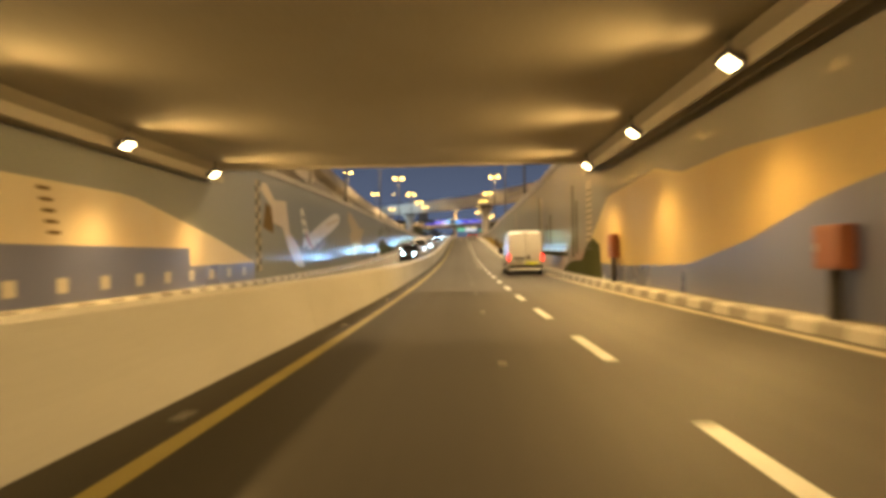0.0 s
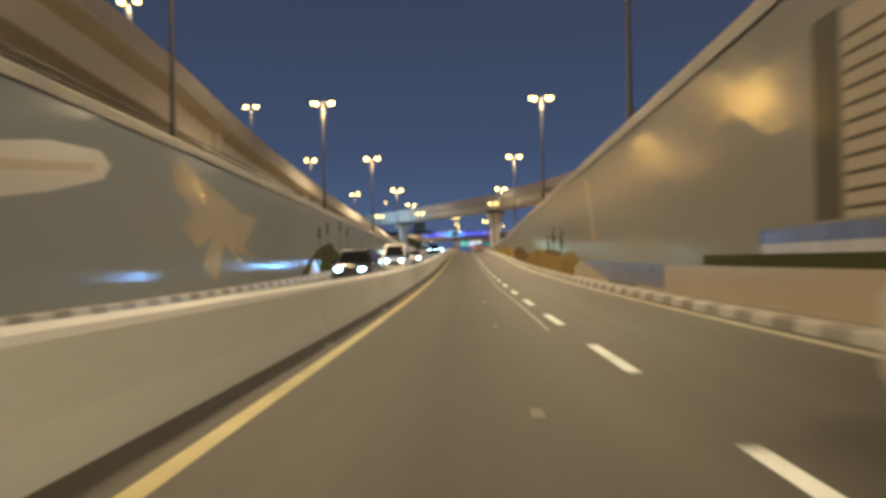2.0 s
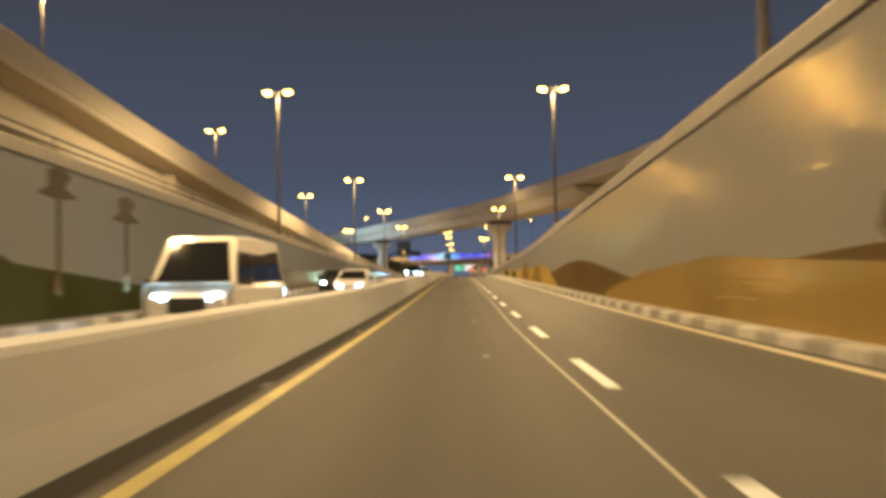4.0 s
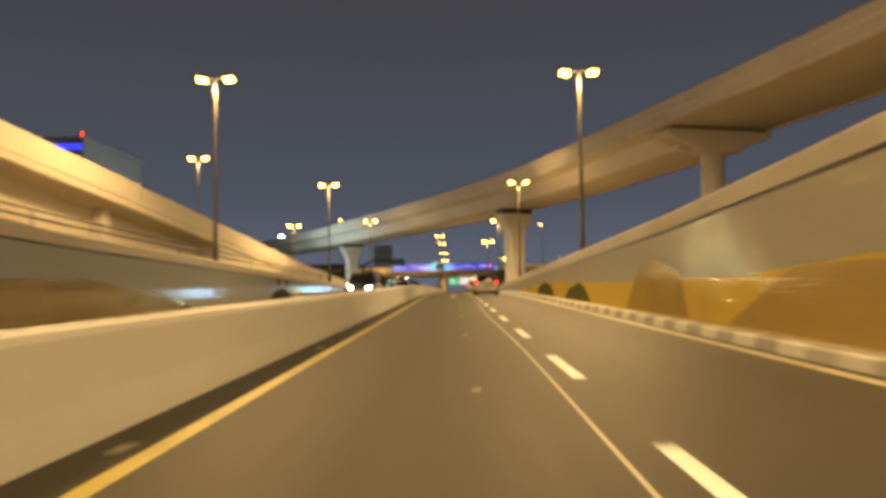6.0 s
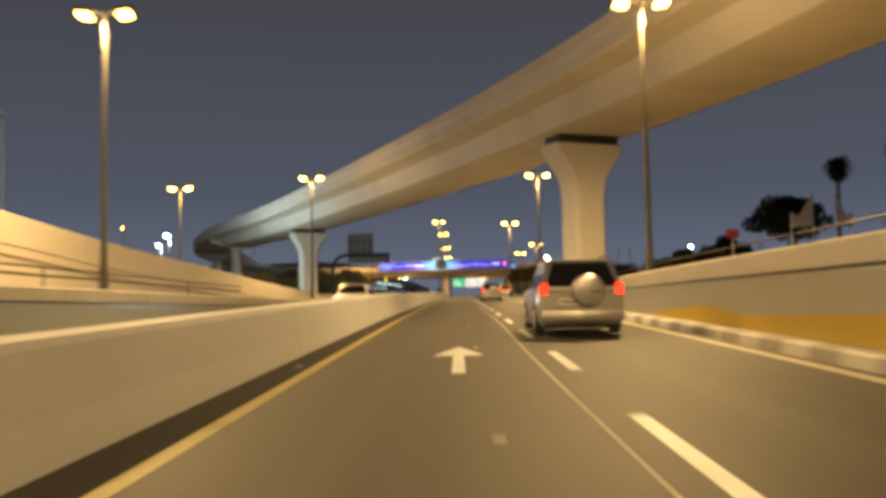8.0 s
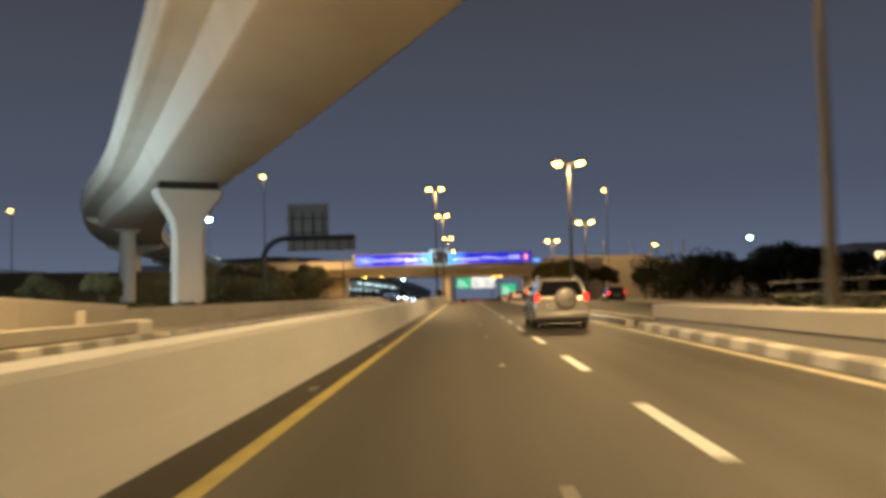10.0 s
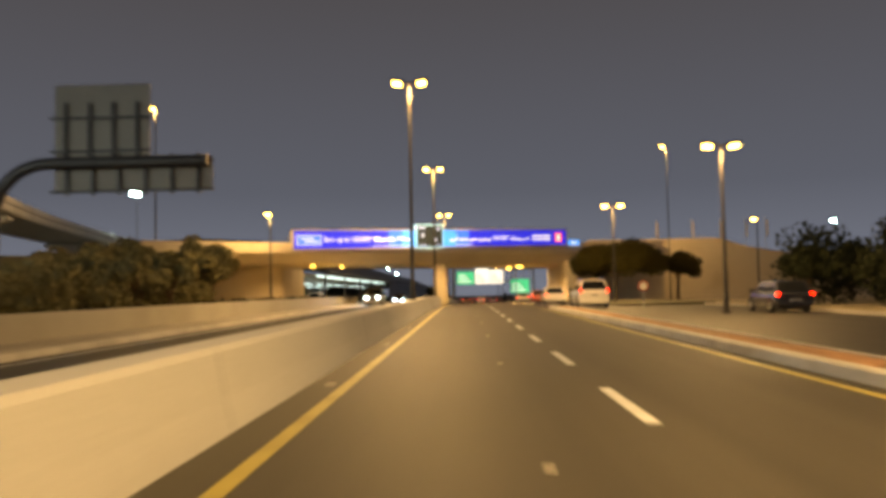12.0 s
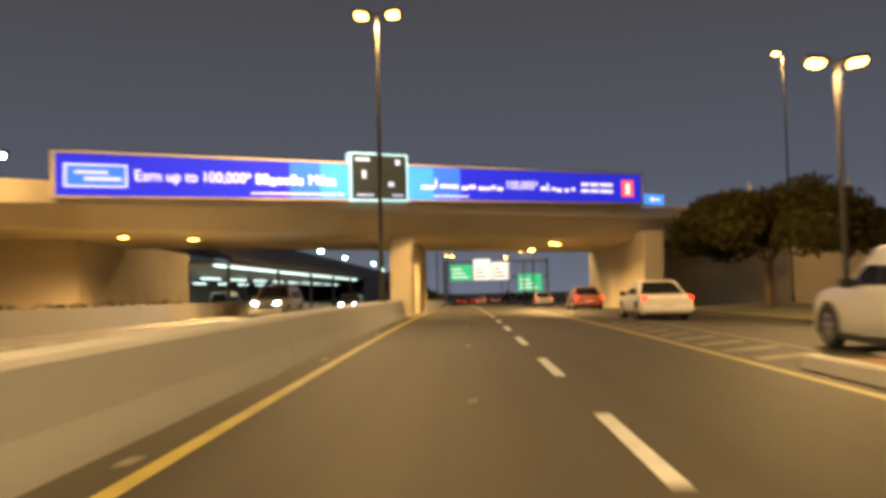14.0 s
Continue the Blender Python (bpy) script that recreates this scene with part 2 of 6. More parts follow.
M["head_lit"] = glow("lit_headlamp", (0.42, 0.74, 1.0), 26.0)
M["plate"] = material("white_plate", (0.6, 0.6, 0.58), 0.5, vary=0.03, stain_amount=0.1)
# Emission stands in for light thrown back by the reflective strip.
M["plate_yellow"] = glow("glowing_yellow_strip", (0.85, 0.75, 0.02), 0.35)
M["sodium"] = glow("lit_sodium_lens", (1.0, 0.60, 0.12), 18.0)
M["tunnel_lens"] = glow("lit_tunnel_lens", (1.0, 0.72, 0.34), 22.0)
M["white_lens"] = glow("lit_white_lens", (0.40, 0.88, 1.0), 40.0)
M["strip_lens"] = glow("lit_strip_lens", (0.55, 0.86, 1.0), 2.1)
M["banner"] = glow("backlit_blue_banner", (0.012, 0.02, 0.62), 0.55)
M["banner_light"] = glow("backlit_light_print", (0.42, 0.52, 1.0), 0.55)
M["banner_cyan"] = glow("backlit_cyan_panel", (0.03, 0.30, 1.0), 0.55)
M["banner_mid"] = glow("backlit_mid_blue_panel", (0.02, 0.13, 0.80), 0.65)
M["banner_frame"] = glow("backlit_pale_frame", (0.30, 0.66, 1.0), 0.55)
M["banner_dark"] = pane("dark_screen", (0.03, 0.04, 0.05), 0.3)
M["banner_red"] = glow("backlit_red_panel", (0.85, 0.08, 0.08), 0.7)
M["banner_white"] = glow("backlit_white_print", (0.85, 0.90, 1.0), 0.5)
M["neon"] = glow("blue_neon", (0.015, 0.03, 1.0), 1.3)
# Sign faces emit light, standing in for floodlights that shine on them.
M["sign_green"] = glow("glowing_green_sign", (0.01, 0.32, 0.16), 0.9)
M["sign_white"] = glow("glowing_white_sign", (0.75, 0.78, 0.80), 0.7)
M["sign_back"] = material("bare_metal_sign_back", (0.22, 0.21, 0.20), 0.6, metal=0.15, vary=0.1)
M["bark"] = material("bark", (0.13, 0.09, 0.055), 0.9, vary=0.25, scale=4, bump=0.5, bump_scale=15)
M["leaf"] = material("tree_leaf", (0.044, 0.038, 0.009), 0.8, spec=0.15, vary=0.3, scale=2, stain=(0.030, 0.027, 0.008))
M["leaf_bank"] = material("bank_leaf", (0.18, 0.165, 0.085), 0.8, spec=0.15, vary=0.3, scale=2)
M["leaf_dark"] = material("dark_leaf", (0.020, 0.025, 0.012), 0.8, spec=0.15, vary=0.3, scale=2)
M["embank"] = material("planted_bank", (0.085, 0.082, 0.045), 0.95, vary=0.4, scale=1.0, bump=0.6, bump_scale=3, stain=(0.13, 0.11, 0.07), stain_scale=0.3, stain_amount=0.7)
M["grass"] = material("grass_blade", (0.07, 0.085, 0.03), 0.7, vary=0.3, scale=2)
M["facade"] = material("facade_panel", (0.44, 0.45, 0.47), 0.5, vary=0.1)
M["beige"] = material("beige_render", (0.58, 0.50, 0.37), 0.8, vary=0.1, scale=2, bump=0.1, stain=(0.38, 0.30, 0.19), stain_amount=0.5)
M["hedge_soil"] = material("planting_soil", (0.08, 0.06, 0.04), 0.95, vary=0.3)
M["window_lit"] = glow("lit_window", (1.0, 0.75, 0.4), 1.5)
M["red_board"] = glow("lit_red_board", (0.32, 0.05, 0.05), 0.05)


# ---- small builders ----
def slope(y):
    if y < 130:
        return -0.030 + 0.00036 * max(y, -60)
    if y < 190:
        return 0.0168
    if y < 235:
        return 0.0168 - (y - 190) / 45 * 0.0118
    if y < 330:
        return 0.005
    if y < 380:
        return 0.005 - (y - 330) / 50 * 0.017
    return -0.012 if y < 700 else 0.0


PROFILE_Y = np.arange(-150, 1801, 1.0)
PROFILE_Z = np.concatenate([[0], np.cumsum([slope(y + 0.5) for y in PROFILE_Y[:-1]])])
PROFILE_Z = PROFILE_Z - np.interp(0, PROFILE_Y, PROFILE_Z)


def zr(y):
    """Height of the carriageway."""
    return float(np.interp(y, PROFILE_Y, PROFILE_Z))


def steps(a, b, d):
    n = max(1, int(round((b - a) / d)))
    return [a + (b - a) * i / n for i in range(n + 1)]


def finish(bm, smooth=None):
    bmesh.ops.recalc_face_normals(bm, faces=bm.faces)
    me = bpy.data.meshes.new("mesh")
    bm.to_mesh(me)
    bm.free()
    if smooth:
        for p in me.polygons:
            p.use_smooth = True
        me.set_sharp_from_angle(angle=radians(smooth))
    return me


def part(name, bm, mat, parent=None, label="", smooth=None):
    me = finish(bm, smooth) if isinstance(bm, bmesh.types.BMesh) else bm
    if not me.materials:
        me.materials.append(M[mat])
    ob = new(name, me)
    ob.parent = parent
    if label:
        tagged(ob, label)
    return ob


def empty(name, m, label, category, group=""):
    ob = new(name)
    ob.empty_display_size = 0.2
    ob.matrix_world = m
    return tagged(ob, label, category, group)


def cube(bm, x0, x1, y0, y1, z0, z1, m=None):
    vs = [bm.verts.new((x, y, z)) for z in (z0, z1) for y in (y0, y1) for x in (x0, x1)]
    for f in ((0, 2, 3, 1), (4, 5, 7, 6), (0, 1, 5, 4), (2, 6, 7, 3), (0, 4, 6, 2), (1, 3, 7, 5)):
        bm.faces.new([vs[i] for i in f])
    if m is not None:
        bmesh.ops.transform(bm, matrix=m, verts=vs)
    return vs


def soft_cube(bm, x0, x1, y0, y1, z0, z1, r=0.03, seg=2, m=None):
    b2 = bmesh.new()
    cube(b2, x0, x1, y0, y1, z0, z1)
    bmesh.ops.bevel(b2, geom=b2.edges[:], offset=r, segments=seg, profile=0.6, affect="EDGES")
    merge(bm, b2, m)


def merge(bm, b2, m=None):
    vm = {}
    for v in b2.verts:
        vm[v] = bm.verts.new(m @ v.co if m is not None else v.co)
    for f in b2.faces:
        try:
            bm.faces.new([vm[v] for v in f.verts])
        except ValueError:
            pass
    b2.free()


def tube(bm, a, b, r0, r1=None, n=10, caps=True):
    """A round bar from a to b, tapering from r0 to r1."""
    a, b = Vector(a), Vector(b)
    r1 = r0 if r1 is None else r1
    q = (b - a).to_track_quat("Z", "Y").to_matrix()
    rings = []
    for p, r in ((a, r0), (b, r1)):
        rings.append([bm.verts.new(p + q @ Vector((r * math.cos(2 * math.pi * i / n), r * math.sin(2 * math.pi * i / n), 0))) for i in range(n)])
    for i in range(n):
        bm.faces.new((rings[0][i], rings[0][(i + 1) % n], rings[1][(i + 1) % n], rings[1][i]))
    if caps:
        bm.faces.new(rings[0][::-1])
        bm.faces.new(rings[1])


def pipe(bm, pts, r, n=8):
    """One bent round bar through the points."""
    pts = [Vector(p) for p in pts]
    rings = []
    for i, p in enumerate(pts):
        q = (pts[min(i + 1, len(pts) - 1)] - pts[max(i - 1, 0)]).to_track_quat("Z", "Y").to_matrix()
        rings.append([p + q @ Vector((r * math.cos(2 * math.pi * k / n), r * math.sin(2 * math.pi * k / n), 0)) for k in range(n)])
    loft(bm, rings)


def loft(bm, rings, caps=True, closed=True):
    vs = [[bm.verts.new(p) for p in ring] for ring in rings]
    k = len(rings[0])
    for a, b in zip(vs[:-1], vs[1:]):
        for i in range(k if closed else k - 1):
            j = (i + 1) % k
            try:
                bm.faces.new((a[i], a[j], b[j], b[i]))
            except ValueError:
                pass
    if caps and closed:
        bm.faces.new(vs[0][::-1])
        bm.faces.new(vs[-1])


def sweep(bm, pts, ys, zf=zr, closed=True, xf=None):
    """Sweep a cross-section of (x, height over zf) along the road."""
    rings = []
    for y in ys:
        dx = xf(y) if xf else 0.0
        rings.append([(x + dx, y, zf(y) + h) for x, h in pts])
    loft(bm, rings, closed=closed, caps=closed)


def structure(ob, label, category):
    return tagged(ob, label, category, kind="structure")


def curve_of(pairs):
    ys, zs = zip(*pairs)
    return lambda y: float(np.interp(y, ys, zs))


X_LEFT, X_RIGHT = -10.3, 6.0
# tops of the retaining walls, as the ground falls towards the end of the cutting
LEFT_TOP = curve_of([(-80, 6.2), (30, 5.35), (62, 4.85), (80, 4.45), (105, 3.78), (165, 2.3), (185, 2.05), (208, 1.75), (240, 1.25), (262, 1.30)])
RIGHT_TOP = curve_of([(-80, 6.4), (30, 6.1), (40, 5.87), (45, 5.7), (62, 5.03), (68, 4.87), (84, 4.5), (95, 4.28), (104, 4.05), (118, 3.72), (155, 2.64), (164, 2.43), (178, 2.27), (190, 2.12), (212, 1.9), (240, 1.5), (262, 1.45)])
# the ramp stands well back from the wall and comes down towards the end of the cutting
RAMP_X = curve_of([(33, -20.6), (80, -20.2), (120, -19.7), (160, -18.6), (203, -16.7), (240, -14.6), (268, -13.0)])
RAMP_TOP = curve_of([(33, 18.2), (60, 17.1), (73, 16.4), (83, 15.8), (91, 15.2), (105, 14.2), (117, 12.75), (130, 11.45), (140, 10.6), (150, 9.8), (160, 9.05), (172, 8.15), (185, 7.25), (198, 6.3), (210, 5.4), (218, 4.75), (227, 4.0), (242, 3.15), (255, 2.4), (268, 1.85)])
PORTAL = 32.0

# ---- ground: one sheet, low under the road and high behind the walls ----
bm = bmesh.new()
rings = []
for y in [-900, -150] + steps(-100, 460, 5) + [600, 900, 1700]:
    zl = max(zr(y) - 0.12, LEFT_TOP(y) - 0.3) if y < 262 else zr(y) + 0.10
    zg = max(zr(y) - 0.12, RIGHT_TOP(y) - 0.3) if y < 262 else zr(y) + 0.05
    road = zr(y) - 0.10
    xl = X_LEFT - 0.35 if y < 262 else -14.6
    xr = X_RIGHT + 0.35 if y < 262 else 17.0
    rings.append([(-1600, y, zl), (-80, y, zl), (xl - 14, y, zl + (0.9 if y > 262 else 0)), (xl, y, zl), (xl + 0.02, y, road), (-3, y, road), (xr - 0.02, y, road), (xr, y, zg), (60, y, zg), (1600, y, zg)])
loft(bm, rings, caps=False, closed=False)
structure(part("ground", bm, "ground"), "dry sandy ground with patchy soil beside the road", "ground")

# ---- road ----
bm = bmesh.new()
loft(bm, [[(-13.4 if y > 262 else X_LEFT + 0.01, y, zr(y)), (-2.8, y, zr(y)), (X_RIGHT - 0.01 if y < 262 else 16.6, y, zr(y))] for y in steps(-90, 700, 5)], caps=False, closed=False)
structure(part("road", bm, "asphalt"), "dark worn asphalt carriageway with polished wheel tracks", "road")


def line(name, x, w, ys, mat, label):
    bm = bmesh.new()
    loft(bm, [[(x - w / 2, y, zr(y) + 0.005), (x + w / 2, y, zr(y) + 0.005)] for y in ys], caps=False, closed=False)
    return structure(part(name, bm, mat), label, "road marking")


line("edge_line_left", -1.72, 0.17, steps(-60, 600, 5), "yellow_line", "solid yellow painted edge line on the asphalt")
line("edge_line_right", 5.10, 0.22, steps(-60, 262, 5), "cream_line", "solid pale painted edge line along the kerb")
line("edge_line_yellow", 5.06, 0.15, steps(262, 600, 5), "yellow_line", "solid yellow painted line beside the island kerb")
line("edge_line_far", -3.75, 0.15, steps(-60, 600, 5), "yellow_line", "solid yellow line of the oncoming carriageway")
line("edge_line_far", -9.35, 0.15, steps(-60, 600, 5), "white_line", "solid white edge line of the oncoming carriageway")

N_KEY = [-10, 0, 12, 21, 27, 36, 47, 80]
Y_KEY = [-58.8, 8.7, 89.7, 153.5, 195.6, 257.2, 328.5, 542.5]
for n in range(-6, 76):
    yc = float(np.interp(n, N_KEY, Y_KEY))
    bm = bmesh.new()
    loft(bm, [[(1.85, y, zr(y) + 0.005), (2.01, y, zr(y) + 0.005)] for y in (yc - 1.5, yc, yc + 1.5)], caps=False, closed=False)
    tagged(part("lane_dash", bm, "white_line"), "worn white painted lane dash on asphalt", "road marking", "lane dashes", "structure")
for n in range(-6, 60):
    yc = n * 9.0
    bm = bmesh.new()
    loft(bm, [[(-6.62, y, zr(y) + 0.005), (-6.48, y, zr(y) + 0.005)] for y in (yc - 1.5, yc, yc + 1.5)], caps=False, closed=False)
    tagged(part("lane_dash", bm, "white_line"), "white painted dash of the oncoming carriageway", "road marking", "oncoming lane dashes", "structure")

# arrow painted in the lane
bm = bmesh.new()
for a in ([(-0.09, 0), (0.09, 0), (0.09, 2.9), (-0.09, 2.9)], [(-0.42, 2.7), (0.42, 2.7), (0.0, 4.6)]):
    bm.faces.new([bm.verts.new((x + 0.36, 200.8 + y, zr(200.5 + y) + 0.006)) for x, y in a])
structure(part("lane_arrow", bm, "white_line"), "worn white painted straight-ahead arrow", "road marking")

# pale sealed crack running along the lane
bm = bmesh.new()
loft(bm, [[(1.54 + 0.04 * math.sin(y * 0.21), y, zr(y) + 0.004), (1.58 + 0.04 * math.sin(y * 0.21), y, zr(y) + 0.004)] for y in steps(60, 240, 2)], caps=False, closed=False)
structure(part("crack_sealing", bm, "concrete"), "thin pale sealed joint along the asphalt", "road joint")

# raised studs by the yellow line
bm = bmesh.new()
for n in range(0, 42):
    y = 4 + n * 9.0
    soft_cube(bm, -2.05, -1.93, y, y + 0.1, zr(y) + 0.001, zr(y) + 0.02, 0.006, 1)
    soft_cube(bm, 0.62, 0.72, y + 3, y + 3.1, zr(y + 3) + 0.001, zr(y + 3) + 0.015, 0.005, 1)
tagged(part("road_studs", bm, "kerb_white"), "small white reflective studs set in the asphalt", "road studs", kind="stuff")

# ---- median barrier: one profile in cast lengths ----
BAR = [(-2.31, 0.0), (-2.33, 0.10), (-2.39, 0.34), (-2.47, 0.80), (-2.51, 0.86), (-2.99, 0.86), (-3.03, 0.80), (-3.11, 0.34), (-3.17, 0.10), (-3.19, 0.0)]
barrier = empty("median_barrier", pose(-2.75, 0, 0), "long pale concrete median barrier with a sloped foot", "barrier")
tagged(barrier, kind="structure")
for a in range(-60, 600, 12):
    bm = bmesh.new()
    sweep(bm, [(x + 2.75, h) for x, h in BAR], steps(a + 0.015, a + 11.985, 4))
    part("barrier_length", bm, "barrier", barrier)

# ---- retaining walls ----
def retaining_wall(name, x, side, top, y0, y1, label):
    bm = bmesh.new()
    rings = []
    for y in steps(y0, y1, 4):
        t, b = top(y), zr(y) - 0.3
        rings.append([(x, y, b), (x, y, t - 0.02), (x + side * 0.45, y, t - 0.02), (x + side * 0.45, y, b)])
    loft(bm, rings)
    w = structure(part(name, bm, "mural_grey" if side > 0 else "cool_tint_grey"), label, "wall")
    return w


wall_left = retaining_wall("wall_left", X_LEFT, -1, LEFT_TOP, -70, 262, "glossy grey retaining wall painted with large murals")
wall_right = retaining_wall("wall_right", X_RIGHT, 1, RIGHT_TOP, -70, 262, "glossy grey retaining wall painted with dunes and towers")


def coping(name, x, side, top, y0, y1, h=0.34, drop=0.3):
    c = empty(name, pose(x, 0, 0), "pale concrete coping along the wall top", "coping")
    tagged(c, kind="structure")
    for a in range(int(y0), int(y1), 6):
        bm = bmesh.new()
        b = min(a + 5.99, y1)
        sweep(bm, [(-side * 0.07, h - drop), (-side * 0.07, h - 0.04), (-side * 0.04, h), (side * 0.50, h), (side * 0.50, h - drop)], steps(a + 0.01, b, 3), top)
        part("coping_length", bm, "concrete", c)
    return c


coping("coping_left", X_LEFT, -1, LEFT_TOP, PORTAL + 0.7, 262, 0.06, 0.36)
coping("coping_right", X_RIGHT, 1, RIGHT_TOP, PORTAL + 0.7, 262, 0.08, 0.40)
# Dark strips painted in for the shadow below each coping.
for nm, x, top, h in (("shadow_strip_left", X_LEFT, LEFT_TOP, -0.30), ("shadow_strip_right", X_RIGHT, RIGHT_TOP, -0.32)):
    bm = bmesh.new()
    d = 0.012 if x < 0 else -0.012
    sweep(bm, [(x + d, h - 0.055), (x + d, h - 0.004), (x - d, h - 0.004), (x - d, h - 0.055)], steps(PORTAL + 0.8, 262, 4), top)
    structure(part(nm, bm, "dark_steel"), "dark strip drawn for the shadow gap under the wall coping", "joint")


def kerbs(name, x, side, y0, y1, group, h=0.2, plain_from=1e9, w=0.28):
    k = empty(name, pose(x, 0, 0), "black and white painted kerb stones along the road edge", "kerb")
    tagged(k, kind="structure")
    y, i = y0, 0
    while y < y1:
        bm = bmesh.new()
        a, b = y + 0.01, y + 0.99
        sweep(bm, [(0, 0), (side * 0.03, h - 0.03), (side * 0.06, h), (side * w, h), (side * w, 0)], [a, b])
        part("kerb_stone", bm, "kerb_white" if i % 2 == 0 or y > plain_from else "kerb_black", k)
        y += 1.0
        i += 1
    return k


kerbs("kerb_right", 5.42, 1, -2, 262, "", 0.2)
kerbs("kerb_left", -9.72, -1, 8, 262, "", 0.2)


def verge(name, x0, x1, y0, y1, h, mat, label):
    bm = bmesh.new()
    sweep(bm, [(x0, 0.0), (x0, h), (x1, h), (x1, 0.0)], steps(y0, y1, 4))
    return structure(part(name, bm, mat), label, "footway")


verge("verge_right", 5.702, X_RIGHT - 0.004, -60, 262, 0.185, "concrete", "narrow concrete strip between kerb and wall")
verge("verge_left", X_LEFT + 0.004, -10.002, -60, 262, 0.185, "concrete", "narrow concrete strip between kerb and wall")

# pipe rail behind the coping
fence = empty("guard_rail", pose(7.2, 150, RIGHT_TOP(150) - 0.35), "low dark pipe rail along the top of the retaining wall", "railing")
for h in (0.68, 0.88):
    b = bmesh.new()
    pipe(b, [(0, y - 150, RIGHT_TOP(y) - RIGHT_TOP(150) + h) for y in range(110, 197, 6)], 0.035, 8)
    part("rail", b, "dark_steel", fence, smooth=50)
for y in range(110, 195, 3):
    b = bmesh.new()
    z = RIGHT_TOP(y) - RIGHT_TOP(150)
    tube(b, (0, y - 150, z - 0.1), (0, y - 150, z + 0.9), 0.03, n=8)
    part("post", b, "dark_steel", fence)

# ---- murals: flat painted shapes glazed onto the walls ----
def mural(wall, side, x, name, pts, mat, lift=0.006):
    """pts: (y, height over the road)."""
    bm = bmesh.new()
    vs = [bm.verts.new((x - side * lift, y, zr(y) + h)) for y, h in pts]
    bmesh.ops.contextual_create(bm, geom=vs)
    bm.faces.ensure_lookup_table()
    bmesh.ops.triangulate(bm, faces=bm.faces[:])
    return part(name, bm, mat, wall)


def band(wall, side, x, name, y0, y1, lo, hi, mat, lift=0.006, d=3.0):
    bm = bmesh.new()
    ys = steps(y0, y1, d)
    loft(bm, [[(x - side * lift, y, zr(y) + lo(y)), (x - side * lift, y, zr(y) + hi(y))] for y in ys], caps=False, closed=False)
    return part(name, bm, mat, wall)


def const(v):
    return lambda y: v


L, R = -1, 1
# left wall: cream field over a blue plinth with pale squares
FIELD_TOP = curve_of([(-60, 3.5), (24, 3.4), (33, 2.2), (39.6, 1.1)])
band(wall_left, L, X_LEFT, "mural_field", -60, 39.6, const(0.9), FIELD_TOP, "mural_cream", 0.006, 1.5)
band(wall_left, L, X_LEFT, "mural_plinth", -60, 29.6, const(0.21), const(1.75), "mural_blue", 0.010, 3.0)
band(wall_left, L, X_LEFT, "mural_plinth", 29.6, 39.6, const(0.21), const(1.06), "mural_blue", 0.010, 3.0)
for i in range(16):
    y = -2 + i * 2.62
    band(wall_left, L, X_LEFT, "mural_square", y, y + 0.6, const(0.48), const(0.88), "mural_white", 0.014)
for i in range(5):
    band(wall_left, L, X_LEFT, "mural_mark", 18.0 + i * 0.13, 18.7 + i * 0.13, const(3.14 - i * 0.28), const(3.24 - i * 0.28), "mural_brown", 0.014)
# chequered tower
for i in range(14):
    for j in range(2):
        band(wall_left, L, X_LEFT, "mural_tile", 40.1 + j * 0.5, 40.6 + j * 0.5, const(0.6 + i * 0.34), const(0.92 + i * 0.34), "mural_beige" if (i + j) % 2 else "mural_shade", 0.010)
mural(wall_left, L, X_LEFT, "mural_shape", [(41.3, 4.9), (41.6, 5.25), (42.6, 5.3), (44.5, 4.5), (47.6, 4.6), (48.5, 2.7), (51.5, 1.8), (53.2, 0.5), (50.6, 0.6), (48.2, 1.7), (46.5, 3.0), (44.1, 3.2), (43.7, 4.1)], "mural_tan")
mural(wall_left, L, X_LEFT, "mural_hill", [(41.6, 2.9), (42.4, 4.3), (43.9, 4.0), (44.2, 3.2), (46.2, 2.9), (44, 2.6)], "mural_brown", 0.004)
# airliner climbing: fuselage, tail, wing
mural(wall_left, L, X_LEFT, "mural_fuselage", [(52.6, 1.7), (56.5, 1.7), (60.2, 2.4), (66.0, 3.2), (69.2, 3.8), (69.7, 4.25), (69.0, 4.6), (66.0, 4.5), (60.0, 3.6), (54.5, 2.6), (53.0, 2.3)], "mural_white")
mural(wall_left, L, X_LEFT, "mural_tail", [(53.2, 2.2), (56.3, 2.0), (54.2, 3.3), (52.9, 4.45), (52.1, 4.3), (52.6, 3.2)], "mural_white", 0.008)
for i in range(3):
    mural(wall_left, L, X_LEFT, "mural_stripe", [(52.3 + i * 0.2, 4.0 - i * 0.6), (53.4 + i * 0.5, 3.9 - i * 0.6), (53.8 + i * 0.5, 3.6 - i * 0.6), (52.5 + i * 0.2, 3.7 - i * 0.6)], "mural_slate", 0.012)
mural(wall_left, L, X_LEFT, "mural_wing", [(60.5, 2.3), (63.0, 2.75), (61.6, 2.0), (58.8, 1.5), (58.4, 1.65)], "mural_slate", 0.012)
mural(wall_left, L, X_LEFT, "mural_stripe", [(53.6, 3.1), (54.3, 2.75), (56.6, 1.75), (56.0, 1.7), (54.0, 2.3)], "mural_red", 0.013)
mural(wall_left, L, X_LEFT, "mural_wing", [(52.0, 1.3), (53.4, 1.45), (55.0, 1.95), (53.2, 1.85)], "mural_slate", 0.012)
band(wall_left, L, X_LEFT, "mural_stripe", 62.5, 68.6, lambda y: 3.4 + 0.09 * (y - 62.5), lambda y: 3.65 + 0.09 * (y - 62.5), "mural_tan", 0.012)
